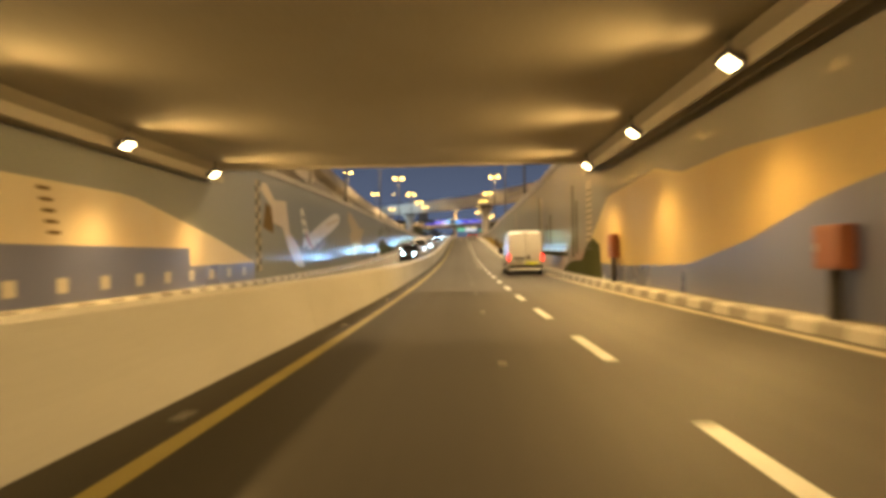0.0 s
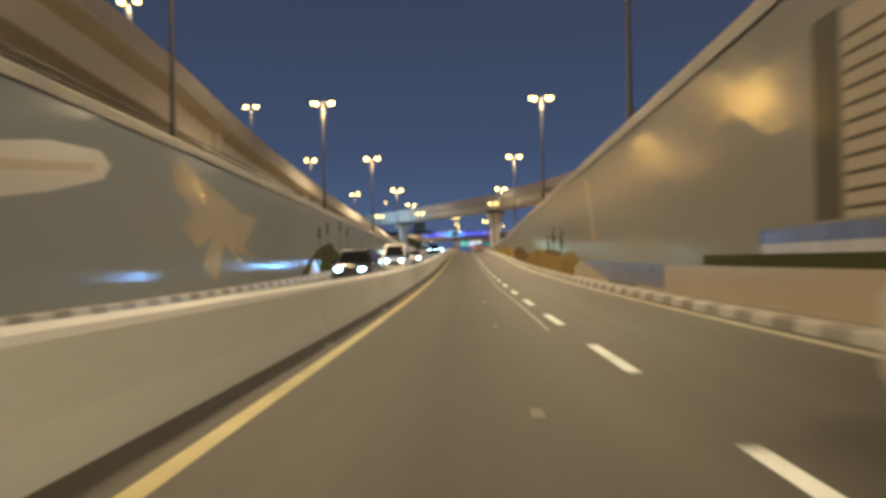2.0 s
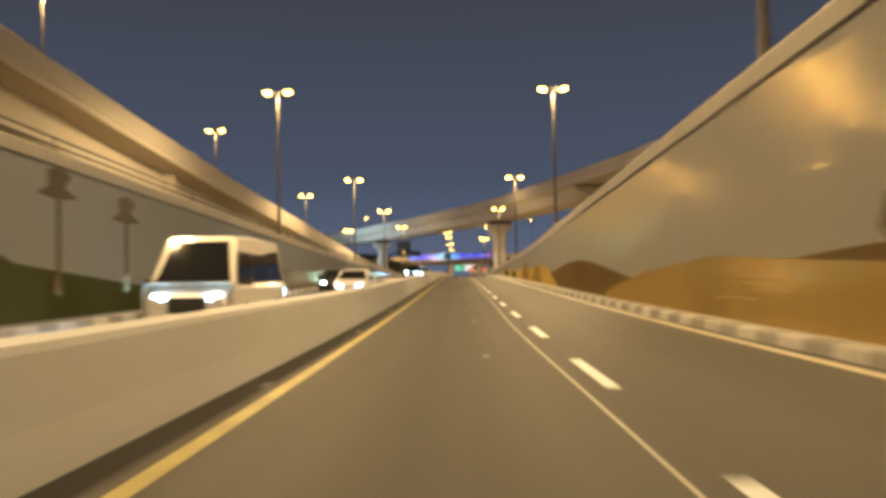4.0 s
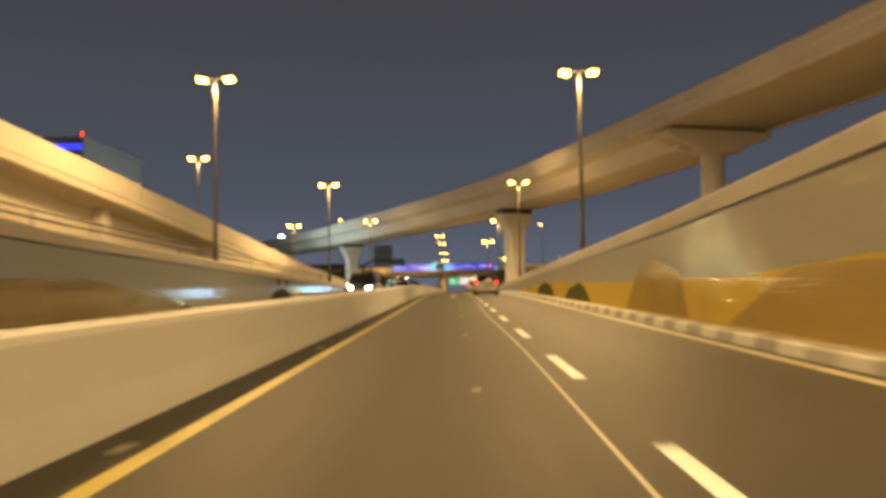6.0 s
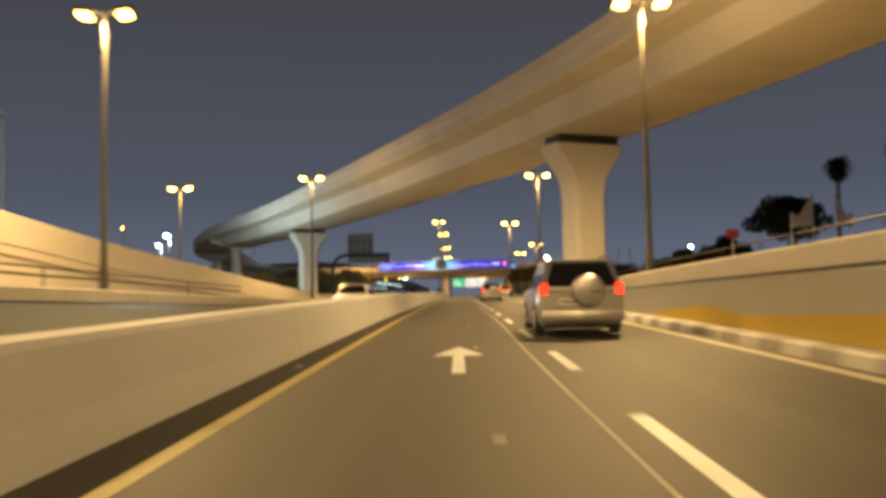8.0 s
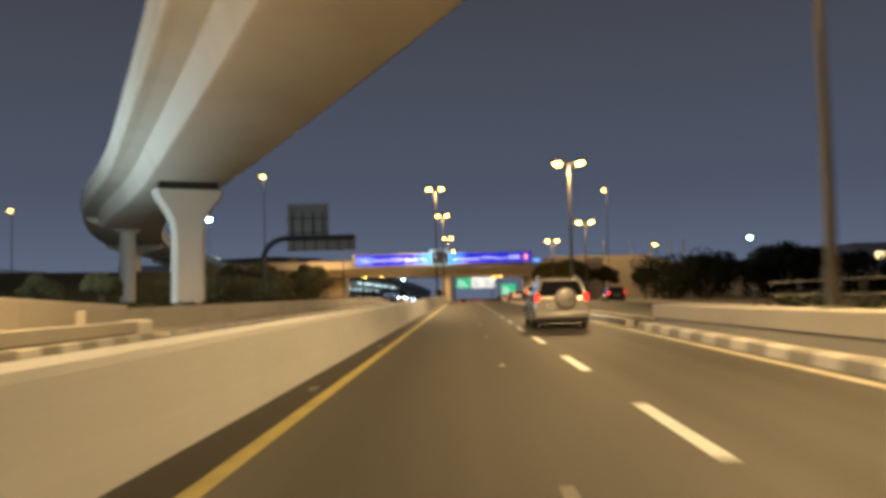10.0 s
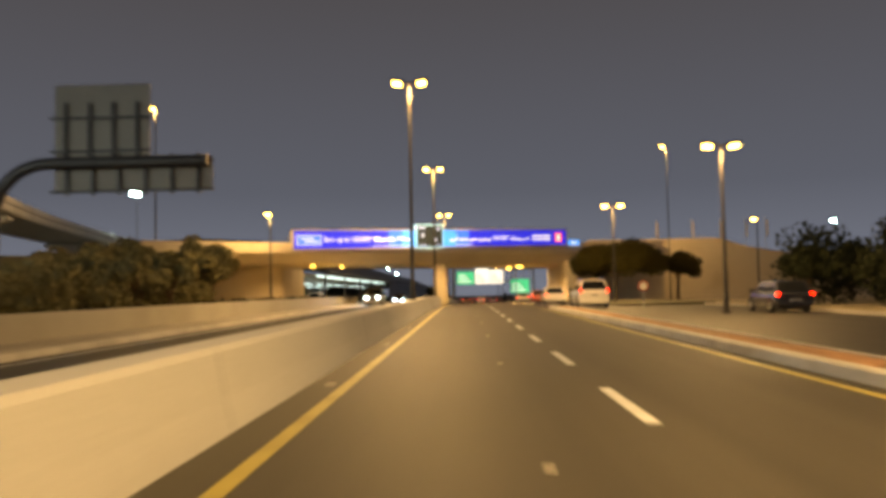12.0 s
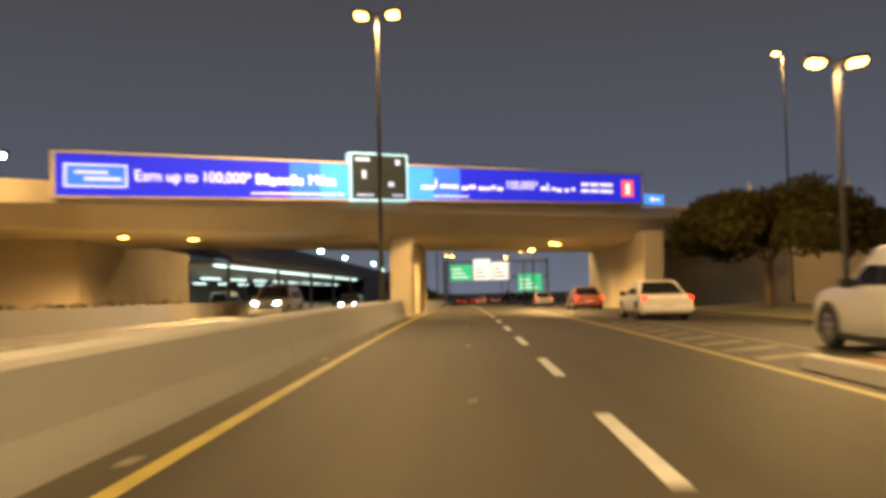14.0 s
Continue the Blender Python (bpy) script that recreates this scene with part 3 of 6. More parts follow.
# large pale swoop
mural(wall_left, L, X_LEFT, "mural_shape", [(74.5, 5.2), (75.5, 5.2), (76.2, 4.5), (77.2, 3.3), (79.8, 2.5), (84.1, 3.55), (81.2, 2.1), (82.6, 1.95), (87.5, 3.47), (84.3, 2.0), (86.9, 1.4), (85.5, 0.75), (80.2, 0.5), (78.2, 1.2), (77.6, 1.9), (75.9, 2.7), (75.1, 4.1)], "mural_beige")
# dark hills, palms and a pale tent
mural(wall_left, L, X_LEFT, "mural_hill", [(98, 0.22), (100, 0.9), (104.3, 1.9), (108, 2.3), (110.6, 2.4), (113, 1.7), (120, 1.1), (128, 0.7), (128, 0.22)], "mural_green")
mural(wall_left, L, X_LEFT, "mural_tent", [(101.0, 0.22), (102.9, 1.2), (105.2, 0.22)], "mural_tan", 0.010)
for y, h in ((105.0, 3.1), (108.5, 3.5), (115.0, 3.8), (119.5, 3.4)):
    band(wall_left, L, X_LEFT, "mural_trunk", y, y + 0.28, const(0.9), const(h), "mural_shade", 0.012)
    mural(wall_left, L, X_LEFT, "mural_crown", [(y - 1.0, h - 0.3), (y - 0.5, h + 0.35), (y + 0.2, h + 0.5), (y + 0.9, h + 0.3), (y + 1.3, h - 0.3), (y + 0.5, h - 0.05), (y + 0.1, h - 0.4), (y - 0.4, h - 0.05)], "mural_shade", 0.014)
DUNE_TOP = curve_of([(130, 0.25), (136, 1.3), (144, 1.6), (152, 1.2), (158, 1.4), (166, 1.35), (172, 0.9), (176, 0.25)])
band(wall_left, L, X_LEFT, "mural_dune", 130, 176, const(0.19), DUNE_TOP, "mural_shade", 0.006, 1.0)
mural(wall_left, L, X_LEFT, "mural_hill", [(190.4, 0.21), (191.5, 0.65), (193.3, 0.85), (195.3, 0.75), (196.6, 0.21)], "mural_green", 0.012)
mural(wall_left, L, X_LEFT, "mural_hill", [(195.0, 0.21), (196.5, 0.8), (198.5, 0.9), (200.5, 0.6), (202, 0.21)], "mural_umber", 0.008)
for y, h in ((192.8, 1.55), (195.2, 1.45)):
    mural(wall_left, L, X_LEFT, "mural_crown", [(y - 0.8, h - 0.15), (y - 0.3, h + 0.2), (y + 0.5, h + 0.2), (y + 0.9, h - 0.15), (y + 0.3, h - 0.1), (y + 0.15, h - 0.6), (y - 0.05, h - 0.6), (y - 0.1, h - 0.1)], "mural_brown", 0.012)

# right wall, inside and after the underpass
OCHRE_LOW = curve_of([(-60, 2.6), (5, 2.6), (9, 2.3), (11, 2.1), (14.3, 1.5), (18.8, 0.95), (27, 0.82), (34.5, 0.84)])
OCHRE_TOP = curve_of([(-60, 3.1), (9, 3.15), (15, 3.4), (19.5, 3.35), (22.3, 3.75), (30.5, 3.45), (34.4, 2.0)])
band(wall_right, R, X_RIGHT, "mural_field", -60, 34.4, OCHRE_LOW, OCHRE_TOP, "mural_ochre", 0.006, 1.0)
band(wall_right, R, X_RIGHT, "mural_plinth", -60, 34.4, const(0.21), lambda y: OCHRE_LOW(y) - 0.004, "mural_blue", 0.006, 1.0)
for y0, lo, h in ((34.4, 1.3, 4.5), (56.7, 1.8, 5.0)):
    band(wall_right, R, X_RIGHT, "mural_tower", y0, y0 + 1.6, const(lo), const(h), "mural_beige", 0.008)
    for i in range(int((h - lo - 0.1) / 0.26)):
        band(wall_right, R, X_RIGHT, "mural_storey", y0 + 0.04, y0 + 1.56, const(lo + 0.12 + i * 0.26), const(lo + 0.19 + i * 0.26), "mural_shade", 0.012)
for y0, lo, h, w in ((38.9, 1.2, 3.85, 0.75), (40.2, 1.0, 4.7, 0.9), (58.4, 1.8, 5.1, 1.0), (51.0, 1.7, 3.6, 0.9), (53.4, 1.7, 3.0, 0.7)):
    band(wall_right, R, X_RIGHT, "mural_tower", y0, y0 + w, const(lo), const(h), "mural_shade", 0.007)
band(wall_right, R, X_RIGHT, "mural_hill", 31.8, 45, const(0.19), curve_of([(31.8, 0.25), (32.4, 1.6), (34.5, 1.95), (36.3, 1.5), (37.6, 0.9), (40.5, 0.85), (43.5, 0.6), (45, 0.21)]), "mural_green", 0.010, 0.6)
band(wall_right, R, X_RIGHT, "mural_stripe", 43, 62, const(1.47), const(1.75), "mural_blue", 0.007)
band(wall_right, R, X_RIGHT, "mural_stripe", 43, 62, const(1.28), const(1.466), "mural_white", 0.007)
band(wall_right, R, X_RIGHT, "mural_stripe", 43, 66, const(1.02), const(1.276), "mural_green", 0.007)
band(wall_right, R, X_RIGHT, "mural_dune", 43, 74, const(0.21), const(1.016), "mural_tan", 0.007)
band(wall_right, R, X_RIGHT, "mural_plinth", 70, 88, const(0.30), lambda y: 1.05, "mural_blue", 0.012)
mural(wall_right, R, X_RIGHT, "mural_shape", [(82.3, 1.9), (83.7, 2.0), (85.8, 4.9), (84.8, 4.9)], "mural_beige", 0.010)
band(wall_right, R, X_RIGHT, "mural_dune", 79.5, 90, const(0.19), curve_of([(79.5, 0.3), (84, 0.75), (87.5, 1.05), (90, 0.6)]), "mural_tan", 0.017, 0.75)
band(wall_right, R, X_RIGHT, "mural_dune", 87.5, 126, const(0.19), curve_of([(87.5, 0.7), (88.5, 1.2), (90, 1.5), (94, 1.45), (98, 1.15), (104, 1.3), (112, 1.55), (119, 1.2), (126, 0.4)]), "mural_umber", 0.013, 0.75)
band(wall_right, R, X_RIGHT, "mural_dune", 96, 150, const(0.19), lambda y: 0.9 + 0.75 * math.sin((y - 86) * 0.10) ** 2, "mural_brown", 0.006, 1.5)
for y, h in ((95.6, 2.5), (100.0, 2.8), (103.4, 2.3)):
    mural(wall_right, R, X_RIGHT, "mural_crown", [(y - 1.1, h - 0.4), (y - 0.6, h + 0.2), (y + 0.2, h + 0.35), (y + 1.0, h), (y + 1.3, h - 0.5), (y + 0.4, h - 0.2), (y + 0.25, h - 1.2), (y - 0.1, h - 1.2), (y - 0.2, h - 0.2)], "mural_shade", 0.012)
GOLD_TOP = curve_of([(142, 0.25), (147, 1.3), (153, 1.5), (158, 1.2), (176, 1.0), (190, 1.0), (200, 0.7), (206, 0.45), (209, 0.6), (214, 0.25)])
band(wall_right, R, X_RIGHT, "mural_dune", 142, 214, const(0.19), GOLD_TOP, "mural_gold", 0.009, 1.0)
mural(wall_right, R, X_RIGHT, "mural_hill", [(151, 0.21), (152.4, 1.4), (155.5, 1.4), (158.8, 0.3), (158.9, 0.21)], "mural_umber", 0.013)
mural(wall_right, R, X_RIGHT, "mural_hill", [(161.8, 0.21), (162.5, 1.35), (165.4, 1.75), (167.4, 1.3), (169.0, 0.21)], "mural_umber", 0.013)
for a in ((176.0, 179.0, 184.0, 1.0), (188.4, 193.0, 198.0, 1.0)):
    mural(wall_right, R, X_RIGHT, "mural_hill", [(a[0], 0.21), (a[0] + 1.5, a[3] * 0.8), (a[1], a[3]), (a[2] - 1.5, a[3] * 0.7), (a[2], 0.21)], "mural_green", 0.013)

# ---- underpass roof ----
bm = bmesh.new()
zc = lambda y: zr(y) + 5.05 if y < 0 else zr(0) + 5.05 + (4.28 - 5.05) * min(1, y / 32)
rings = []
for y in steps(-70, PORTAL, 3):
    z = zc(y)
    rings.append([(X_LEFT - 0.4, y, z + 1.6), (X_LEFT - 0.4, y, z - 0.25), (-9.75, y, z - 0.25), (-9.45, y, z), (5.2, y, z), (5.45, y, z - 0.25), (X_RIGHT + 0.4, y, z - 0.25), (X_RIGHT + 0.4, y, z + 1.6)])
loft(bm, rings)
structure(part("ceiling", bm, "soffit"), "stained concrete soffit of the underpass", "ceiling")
bm = bmesh.new()
cube(bm, X_LEFT - 0.5, X_RIGHT + 0.5, PORTAL + 0.004, PORTAL + 0.6, 4.22, 6.3)
cube(bm, X_LEFT - 0.5, X_RIGHT + 0.5, PORTAL + 0.05, PORTAL + 0.3, 6.3, 7.3)
structure(part("portal_beam", bm, "concrete"), "concrete edge beam over the underpass mouth", "beam")
# Unseen wall added across the road to close the underpass behind.
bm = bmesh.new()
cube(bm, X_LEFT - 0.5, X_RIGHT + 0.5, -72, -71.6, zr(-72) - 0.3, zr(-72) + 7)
structure(part("wall_back", bm, "soffit"), "plain concrete wall added unseen to close the underpass", "wall")
for nm, x0, x1 in (("cable_tray_left", -9.95, -9.55), ("cable_tray_right", 5.25, 5.62)):
    bm = bmesh.new()
    sweep(bm, [(x0, -0.30), (x0, -0.62), (x0 + 0.03, -0.62), (x0 + 0.03, -0.33), (x1 - 0.03, -0.33), (x1 - 0.03, -0.62), (x1, -0.62), (x1, -0.30)], steps(-60, PORTAL - 0.2, 6), zc)
    structure(part(nm, bm, "concrete"), "long shadowed service ledge under the soffit", "ledge")


def tunnel_light(x, y, side, watts):
    z = zc(y) - 0.52
    e = empty("tunnel_light", pose(x, y, z), "lit sodium floodlight bracketed under the tunnel soffit", "light", "tunnel lights")
    b = bmesh.new()
    m = pose(0, 0, 0, 0, side * 35, 0)
    soft_cube(b, -0.22, 0.22, -0.32, 0.32, 0.02, 0.16, 0.03, 2, m)
    part("housing", b, "dark_steel", e)
    b = bmesh.new()
    soft_cube(b, -0.14, 0.14, -0.19, 0.19, -0.02, 0.024, 0.015, 2, m)
    part("lens", b, "tunnel_lens", e, "glowing warm lens")
    b = bmesh.new()
    tube(b, (0, 0, 0.14), (0, 0, 0.50), 0.03)
    part("bracket", b, "dark_steel", e)
    s = spot("tunnel_lamp", (x - side * 0.1, y, z - 0.12), (x - side * 4.0, y, z - 4.5), watts, TUNNEL, 165, 0.5, 0.15)
    u = spot("tunnel_spill", (x - side * 0.3, y, z - 0.16), (x - side * 5.0, y, z + 1.2), watts * 0.05, TUNNEL, 150, 0.8, 0.15)


for y in (-29.6, -12.8, 4.1, 12.5, 20.9, 29.3):
    w = TUNNEL_WATTS * (1.2 if y > 18 else 1.0)
    tunnel_light(5.03, y, 1, w)
    tunnel_light(-9.2, y + 0.2, -1, w)

# red hose cabinets on posts along the wall
for y, lo, hi in ((28.0, 1.08, 1.95), (9.75, 0.95, 1.62)):
    e = empty("hose_cabinet", pose(5.84, y, zr(y) + 0.185, math.degrees(math.atan(slope(y)))), "dull red hose cabinet on a dark post by the wall", "cabinet", "hose cabinets")
    b = bmesh.new()
    soft_cube(b, -0.13, 0.13, 0, 0.9, lo - 0.185, hi - 0.185, 0.025, 2)
    part("box", b, "cabinet_red", e)
    b = bmesh.new()
    soft_cube(b, -0.142, -0.127, 0.05, 0.85, lo - 0.13, hi - 0.24, 0.006, 1)
    d = part("door", b, "cabinet_red", e)
    b = bmesh.new()
    soft_cube(b, -0.165, -0.14, 0.74, 0.79, (lo + hi) / 2 - 0.25, (lo + hi) / 2 - 0.13, 0.006, 1)
    part("handle", b, "galvanised", d)
    b = bmesh.new()
    soft_cube(b, -0.08, 0.08, 0.35, 0.55, -0.02, lo - 0.18, 0.02, 1)
    part("post", b, "dark_steel", e)

# ---- elevated ramp beyond the wall ----
ramp = empty("ramp", pose(0, 0, 0), "pale concrete ramp bridge descending beyond the wall", "ramp")
tagged(ramp, kind="structure")
RAMP_END = 203.0


def ramp_ground(y):
    return LEFT_TOP(min(y, 261.9)) - 0.35 if y < 262 else zr(y)


def ramp_sweep(name, pts, mat, y0, y1, label=""):
    b = bmesh.new()
    rings = []
    for y in steps(y0, y1, 3.5):
        t, x0, base = RAMP_TOP(y), RAMP_X(y), ramp_ground(y)
        rings.append([(x + x0, y, base if h is None else max(base, t + h)) for x, h in pts])
    loft(b, rings)
    return part(name, b, mat, ramp, label, smooth=30)


for a in range(33, 268, 12):
    e1 = min(a + 12, 268)
    ramp_sweep("parapet", [(0.0, -0.05), (0.0, -1.14), (-0.32, -1.14), (-0.28, -0.05), (-0.24, 0.0), (-0.05, 0.0)], "ramp", a + 0.012, e1 - 0.012)
ramp_sweep("deck_slab", [(-0.05, -1.15), (-0.05, -1.50), (-0.12, -1.56), (-1.7, -1.78), (-7.3, -1.78), (-8.9, -1.56), (-8.95, -1.15)], "ramp", 33, RAMP_END)
ramp_sweep("girder", [(-1.55, -1.74), (-1.85, -3.45), (-1.95, -3.52), (-7.05, -3.52), (-7.15, -3.45), (-7.45, -1.74)], "ramp", 33, RAMP_END)
ramp_sweep("far_parapet", [(-8.65, 0.0), (-8.65, -1.14), (-8.97, -1.14), (-8.97, 0.0)], "ramp", 33, 268)
ramp_sweep("edge_beam", [(-0.05, -1.15), (-0.05, -1.50), (-0.22, -1.52), (-0.22, -1.15)], "ramp", RAMP_END + 0.01, 268)
ramp_sweep("side_wall", [(-0.16, -1.16), (-0.16, None), (-8.8, None), (-8.8, -1.16)], "ramp", RAMP_END + 0.02, 268)
for y in (47.0, 82.0, 117.0, 152.0, 187.0):
    t, x0, base = RAMP_TOP(y), RAMP_X(y), ramp_ground(y)
    b = bmesh.new()
    rings = []
    for zz, w in ((base - 0.3, 1.5), (t - 6.0 if t - 6.0 > base else base, 1.5), (t - 4.4 if t - 4.4 > base else base + 0.02, 2.2), (max(t - 3.5, base + 0.04), 2.7)):
        rings.append([(x0 - 4.5 - w, y - 0.6, zz), (x0 - 4.5 + w, y - 0.6, zz), (x0 - 4.5 + w, y + 0.6, zz), (x0 - 4.5 - w, y + 0.6, zz)])
    loft(b, rings)
    part("pier", b, "ramp", ramp)
    b = bmesh.new()
    soft_cube(b, x0 - 2.3, x0 - 1.05, y - 0.55, y + 0.55, max(base, t - 3.6), t - 1.62, 0.06, 1)
    part("bracket", b, "ramp", ramp)

# two thin service pipes along the wall top
ducts = empty("service_pipes", pose(-10.76, 0, 0), "two thin dark service pipes along the wall top", "pipes")
for h in (0.40, 0.62):
    b = bmesh.new()
    pipe(b, [(0, y, LEFT_TOP(y) + h) for y in range(40, 236, 6)], 0.035, 8)
    part("pipe", b, "dark_steel", ducts)
for y in range(44, 234, 12):
    b = bmesh.new()
    soft_cube(b, -0.08, -0.045, y - 0.02, y + 0.02, LEFT_TOP(y) + 0.0, LEFT_TOP(y) + 0.64, 0.006, 1)
    part("bracket", b, "dark_steel", ducts)

# pipe rail on the coping of the right wall
rail = empty("guard_rail", pose(7.7, 0, 0), "thin dark steel guard rail along the wall top", "railing")
for y in range(96, 260, 3):
    b = bmesh.new()
    tube(b, (0, y, RIGHT_TOP(y) - 0.32), (0, y, RIGHT_TOP(y) + 0.62), 0.025, n=6)
    part("post", b, "dark_steel", rail)
for h in (0.30, 0.60):
    b = bmesh.new()
    pipe(b, [(0, y, RIGHT_TOP(y) + h) for y in range(95, 261, 6)], 0.022, 6)
    part("bar", b, "dark_steel", rail)


# ---- street lamps ----
def lamp_post(x, y, zb, zt, arms=2, lens="sodium", watts=POLE_WATTS, colour=SODIUM, reach=0.62, label="tall steel street lamp with two lit sodium heads", group="street lamps", turn=0, light=True, spill=0.0, head=1.0):
    e = empty("street_lamp", pose(x, y, zb, 0, 0, turn), label, "street lamp", group)
    h = zt - zb
    b = bmesh.new()
    tube(b, (0, 0, 0.12), (0, 0, h + 0.05), 0.105, 0.055, 12)
    part("pole", b, "pole", e, smooth=50)
    b = bmesh.new()
    soft_cube(b, -0.18, 0.18, -0.18, 0.18, -0.05, 0.05, 0.02, 1)
    tube(b, (0, 0, 0.04), (0, 0, 0.7), 0.135, 0.13, 12)
    part("base", b, "pole", e)
    for s in ((-1, 1) if arms == 2 else (-1,)):
        b = bmesh.new()
        pipe(b, [(0, 0, h), (s * 0.18, 0, h + 0.10), (s * reach * 0.6, 0, h + 0.12)], 0.035, 8)
        part("arm", b, "pole", e)
        b = bmesh.new()
        mm = pose(s * reach, 0, h + 0.10, 0, -s * 8, 0)
        soft_cube(b, -0.34 * head, 0.34 * head, -0.17 * head, 0.17 * head, 0.0, 0.13 * head, 0.05, 2, mm)
        hd = part("head", b, "pole", e, smooth=40)
        # Lens drawn oversize to stand in for glare; head enlarges it more.
        b = bmesh.new()
        soft_cube(b, -0.22 * head, 0.22 * head, -0.16 * head, 0.16 * head, -0.17 * head, 0.004, 0.07 * head, 3, mm)
        part("lens", b, lens, hd, "glowing lamp lens")
    if light:
        for s in ((-1, 1) if arms == 2 else (-1,)):
            hx = x + s * reach * math.cos(radians(turn))
            drop = 0.05 + 0.20 * (head - 1)
            spot("street_light", (hx, y, zt - 0.14 - drop), (hx, y, zt - 5), watts / arms, colour, 178, 0.38, 0.32)
    if spill:
        # point lamp added above the heads, for the drop lens's sideways and upward light
        la = bpy.data.lights.new("spill_fill", "POINT")
        la.energy, la.color, la.shadow_soft_size = watts * spill, colour, 0.15
        new("spill_fill", la).location = (x, y, zt + 0.45)
    return e


for y, zt in ((42.0, 13.3), (75.8, 12.95), (109.3, 12.0), (143.5, 11.6), (180.2, 10.65), (215.2, 10.3), (251.7, 10.3)):
    lamp_post(-10.55, y, LEFT_TOP(y) + 0.06, zt, watts=POLE_WATTS * (0.7 if y > 250 else 1.0), spill=0.03 if y > 170 else 0.10)
for y, zt in ((42.0, 13.3), (75.8, 12.95), (109.3, 12.0), (144.0, 11.55), (179.5, 10.5), (215.4, 10.3), (250.0, 9.9), (282.9, 9.25)):
    lamp_post(6.25 if y < 270 else 6.2, y, RIGHT_TOP(y) + 0.08 if y < 262 else zr(y) + 0.15, zt, watts=POLE_WATTS * (0.75 if y > 249 else 1.0), spill=0.03 if y > 170 else 0.10)
for x, y, zt in ((-25.2, 108.5, 20.0), (-24.7, 142.9, 18.0), (-23.7, 175.4, 15.3), (-21.9, 214.3, 12.7), (-20.9, 253.0, 9.9)):
    lamp_post(x, y, RAMP_TOP(y) - 1.14, zt, watts=POLE_WATTS * 0.8, label="street lamp of the ramp with two lit sodium heads")
for y, h in ((322.0, 12.0), (354.5, 12.3), (392.5, 12.0), (425, 11.6), (457, 11.4), (489, 11.4), (521, 11.4)):
    lamp_post(-2.62, y, zr(y) + 0.86, zr(y) + h, reach=0.62, watts=POLE_WATTS * 0.82 if y < 420 else 2000, light=y < 460, label="median street lamp with two lit sodium heads")
for x, y, zt in ((12.4, 319.4, 9.0), (12.1, 347.0, 9.0)):
    lamp_post(x, y, zr(y) + 0.05, zt, watts=POLE_WATTS * 0.33, label="street lamp at the side road with two lit heads")
lamp_post(26.7, 388.5, zr(388), 20.8, 1, reach=0.5, label="tall lamp with a single lit sodium head", watts=4200)
lamp_post(-28.6, 356.1, zr(356), 20.0, 1, reach=0.2, label="tall lamp with a single lit sodium head", watts=2600)
lamp_post(-16.2, 349.0, zr(349), 9.1, 1, reach=0.2, label="low lamp with a single lit sodium head", watts=800)
# Larger heads imitate the glow around the cool lamps.
lamp_post(-57.9, 425.5, zr(425), 21.1, 1, "white_lens", 12000, COOL, 0.3, "tall flood lamp with a cool white head enlarged for its glare", head=3.4)
lamp_post(69.0, 435.7, zr(424), 14.4, 1, "white_lens", 1200, COOL, 0.3, "tall flood lamp with a cool white head enlarged for its glare", light=False, head=1.8)
lamp_post(30.6, 367.0, zr(367), 9.3, 1, "sodium", 800, SODIUM, 0.3, "distant lamp with a lit sodium head", light=False)
lamp_post(-70.4, 364.4, zr(364), 16.9, 1, "sodium", 800, SODIUM, 0.3, "distant lamp with a lit sodium head", light=False)
for x, y, zt in ((8.0, 410, 7.3), (8.6, 432, 7.4), (8.6, 470, 8.0), (9.0, 505, 8.5)):
    lamp_post(x, y, zr(y), zt, 1, "sodium", 700, SODIUM, 0.4, "far street lamp with a lit sodium head", light=y < 440)
for x, y, zt in ((-31.4, 622, 12.8), (-38.9, 602, 14.4), (-29.4, 499, 11.5), (-47.7, 590, 13.2), (-25.6, 598, 9.9)):
    lamp_post(x, y, zr(y), zt, 1, "white_lens", 700, COOL, 0.3, "far lamp with a cool white head enlarged for its glare", light=False, head=1.8)
for x, y, zt in ((-28.4, 272.3, 7.8), (-33.2, 283.1, 7.6), (-56.4, 360.0, 6.4)):
    lamp_post(x, y, zr(y) + 0.9, zt, 1, "white_lens", 2600, COOL, 0.3, "low lamp with a cool white head by the viaduct", light=False)
    la = bpy.data.lights.new("globe_light", "POINT")
    la.energy, la.color, la.shadow_soft_size = (6000 if y > 300 else 2600), COOL, 0.4
    lo = new("globe_light", la)
    lo.location = (x - 0.3, y, zt - 0.55)


# ---- metro viaduct: piers and a curved trough girder ----
VIA = [(48, 60, 11.2), (42, 95, 11.0), (35, 130, 10.8), (27.2, 166, 10.6), (18.7, 200.3, 10.3), (7.3, 235.5, 9.9), (-17.6, 289.0, 9.6), (-35.5, 323.5, 9.7), (-50, 362, 9.6), (-58, 402, 9.3), (-62, 445, 8.8), (-63, 490, 8.2), (-62, 540, 7.6), (-58, 600, 7.0)]


def spline(pts, per=8):
    out = []
    p = [Vector(v) for v in pts]
    p = [2 * p[0] - p[1]] + p + [2 * p[-1] - p[-2]]
    for i in range(1, len(p) - 2):
        for k in range(per):
            t = k / per
            a, b, c, d = p[i - 1], p[i], p[i + 1], p[i + 2]
            out.append(0.5 * (2 * b + (c - a) * t + (2 * a - 5 * b + 4 * c - d) * t * t + (3 * b - a - 3 * c + d) * t ** 3))
    out.append(p[-2])
    return out


VPTS = spline(VIA, 10)
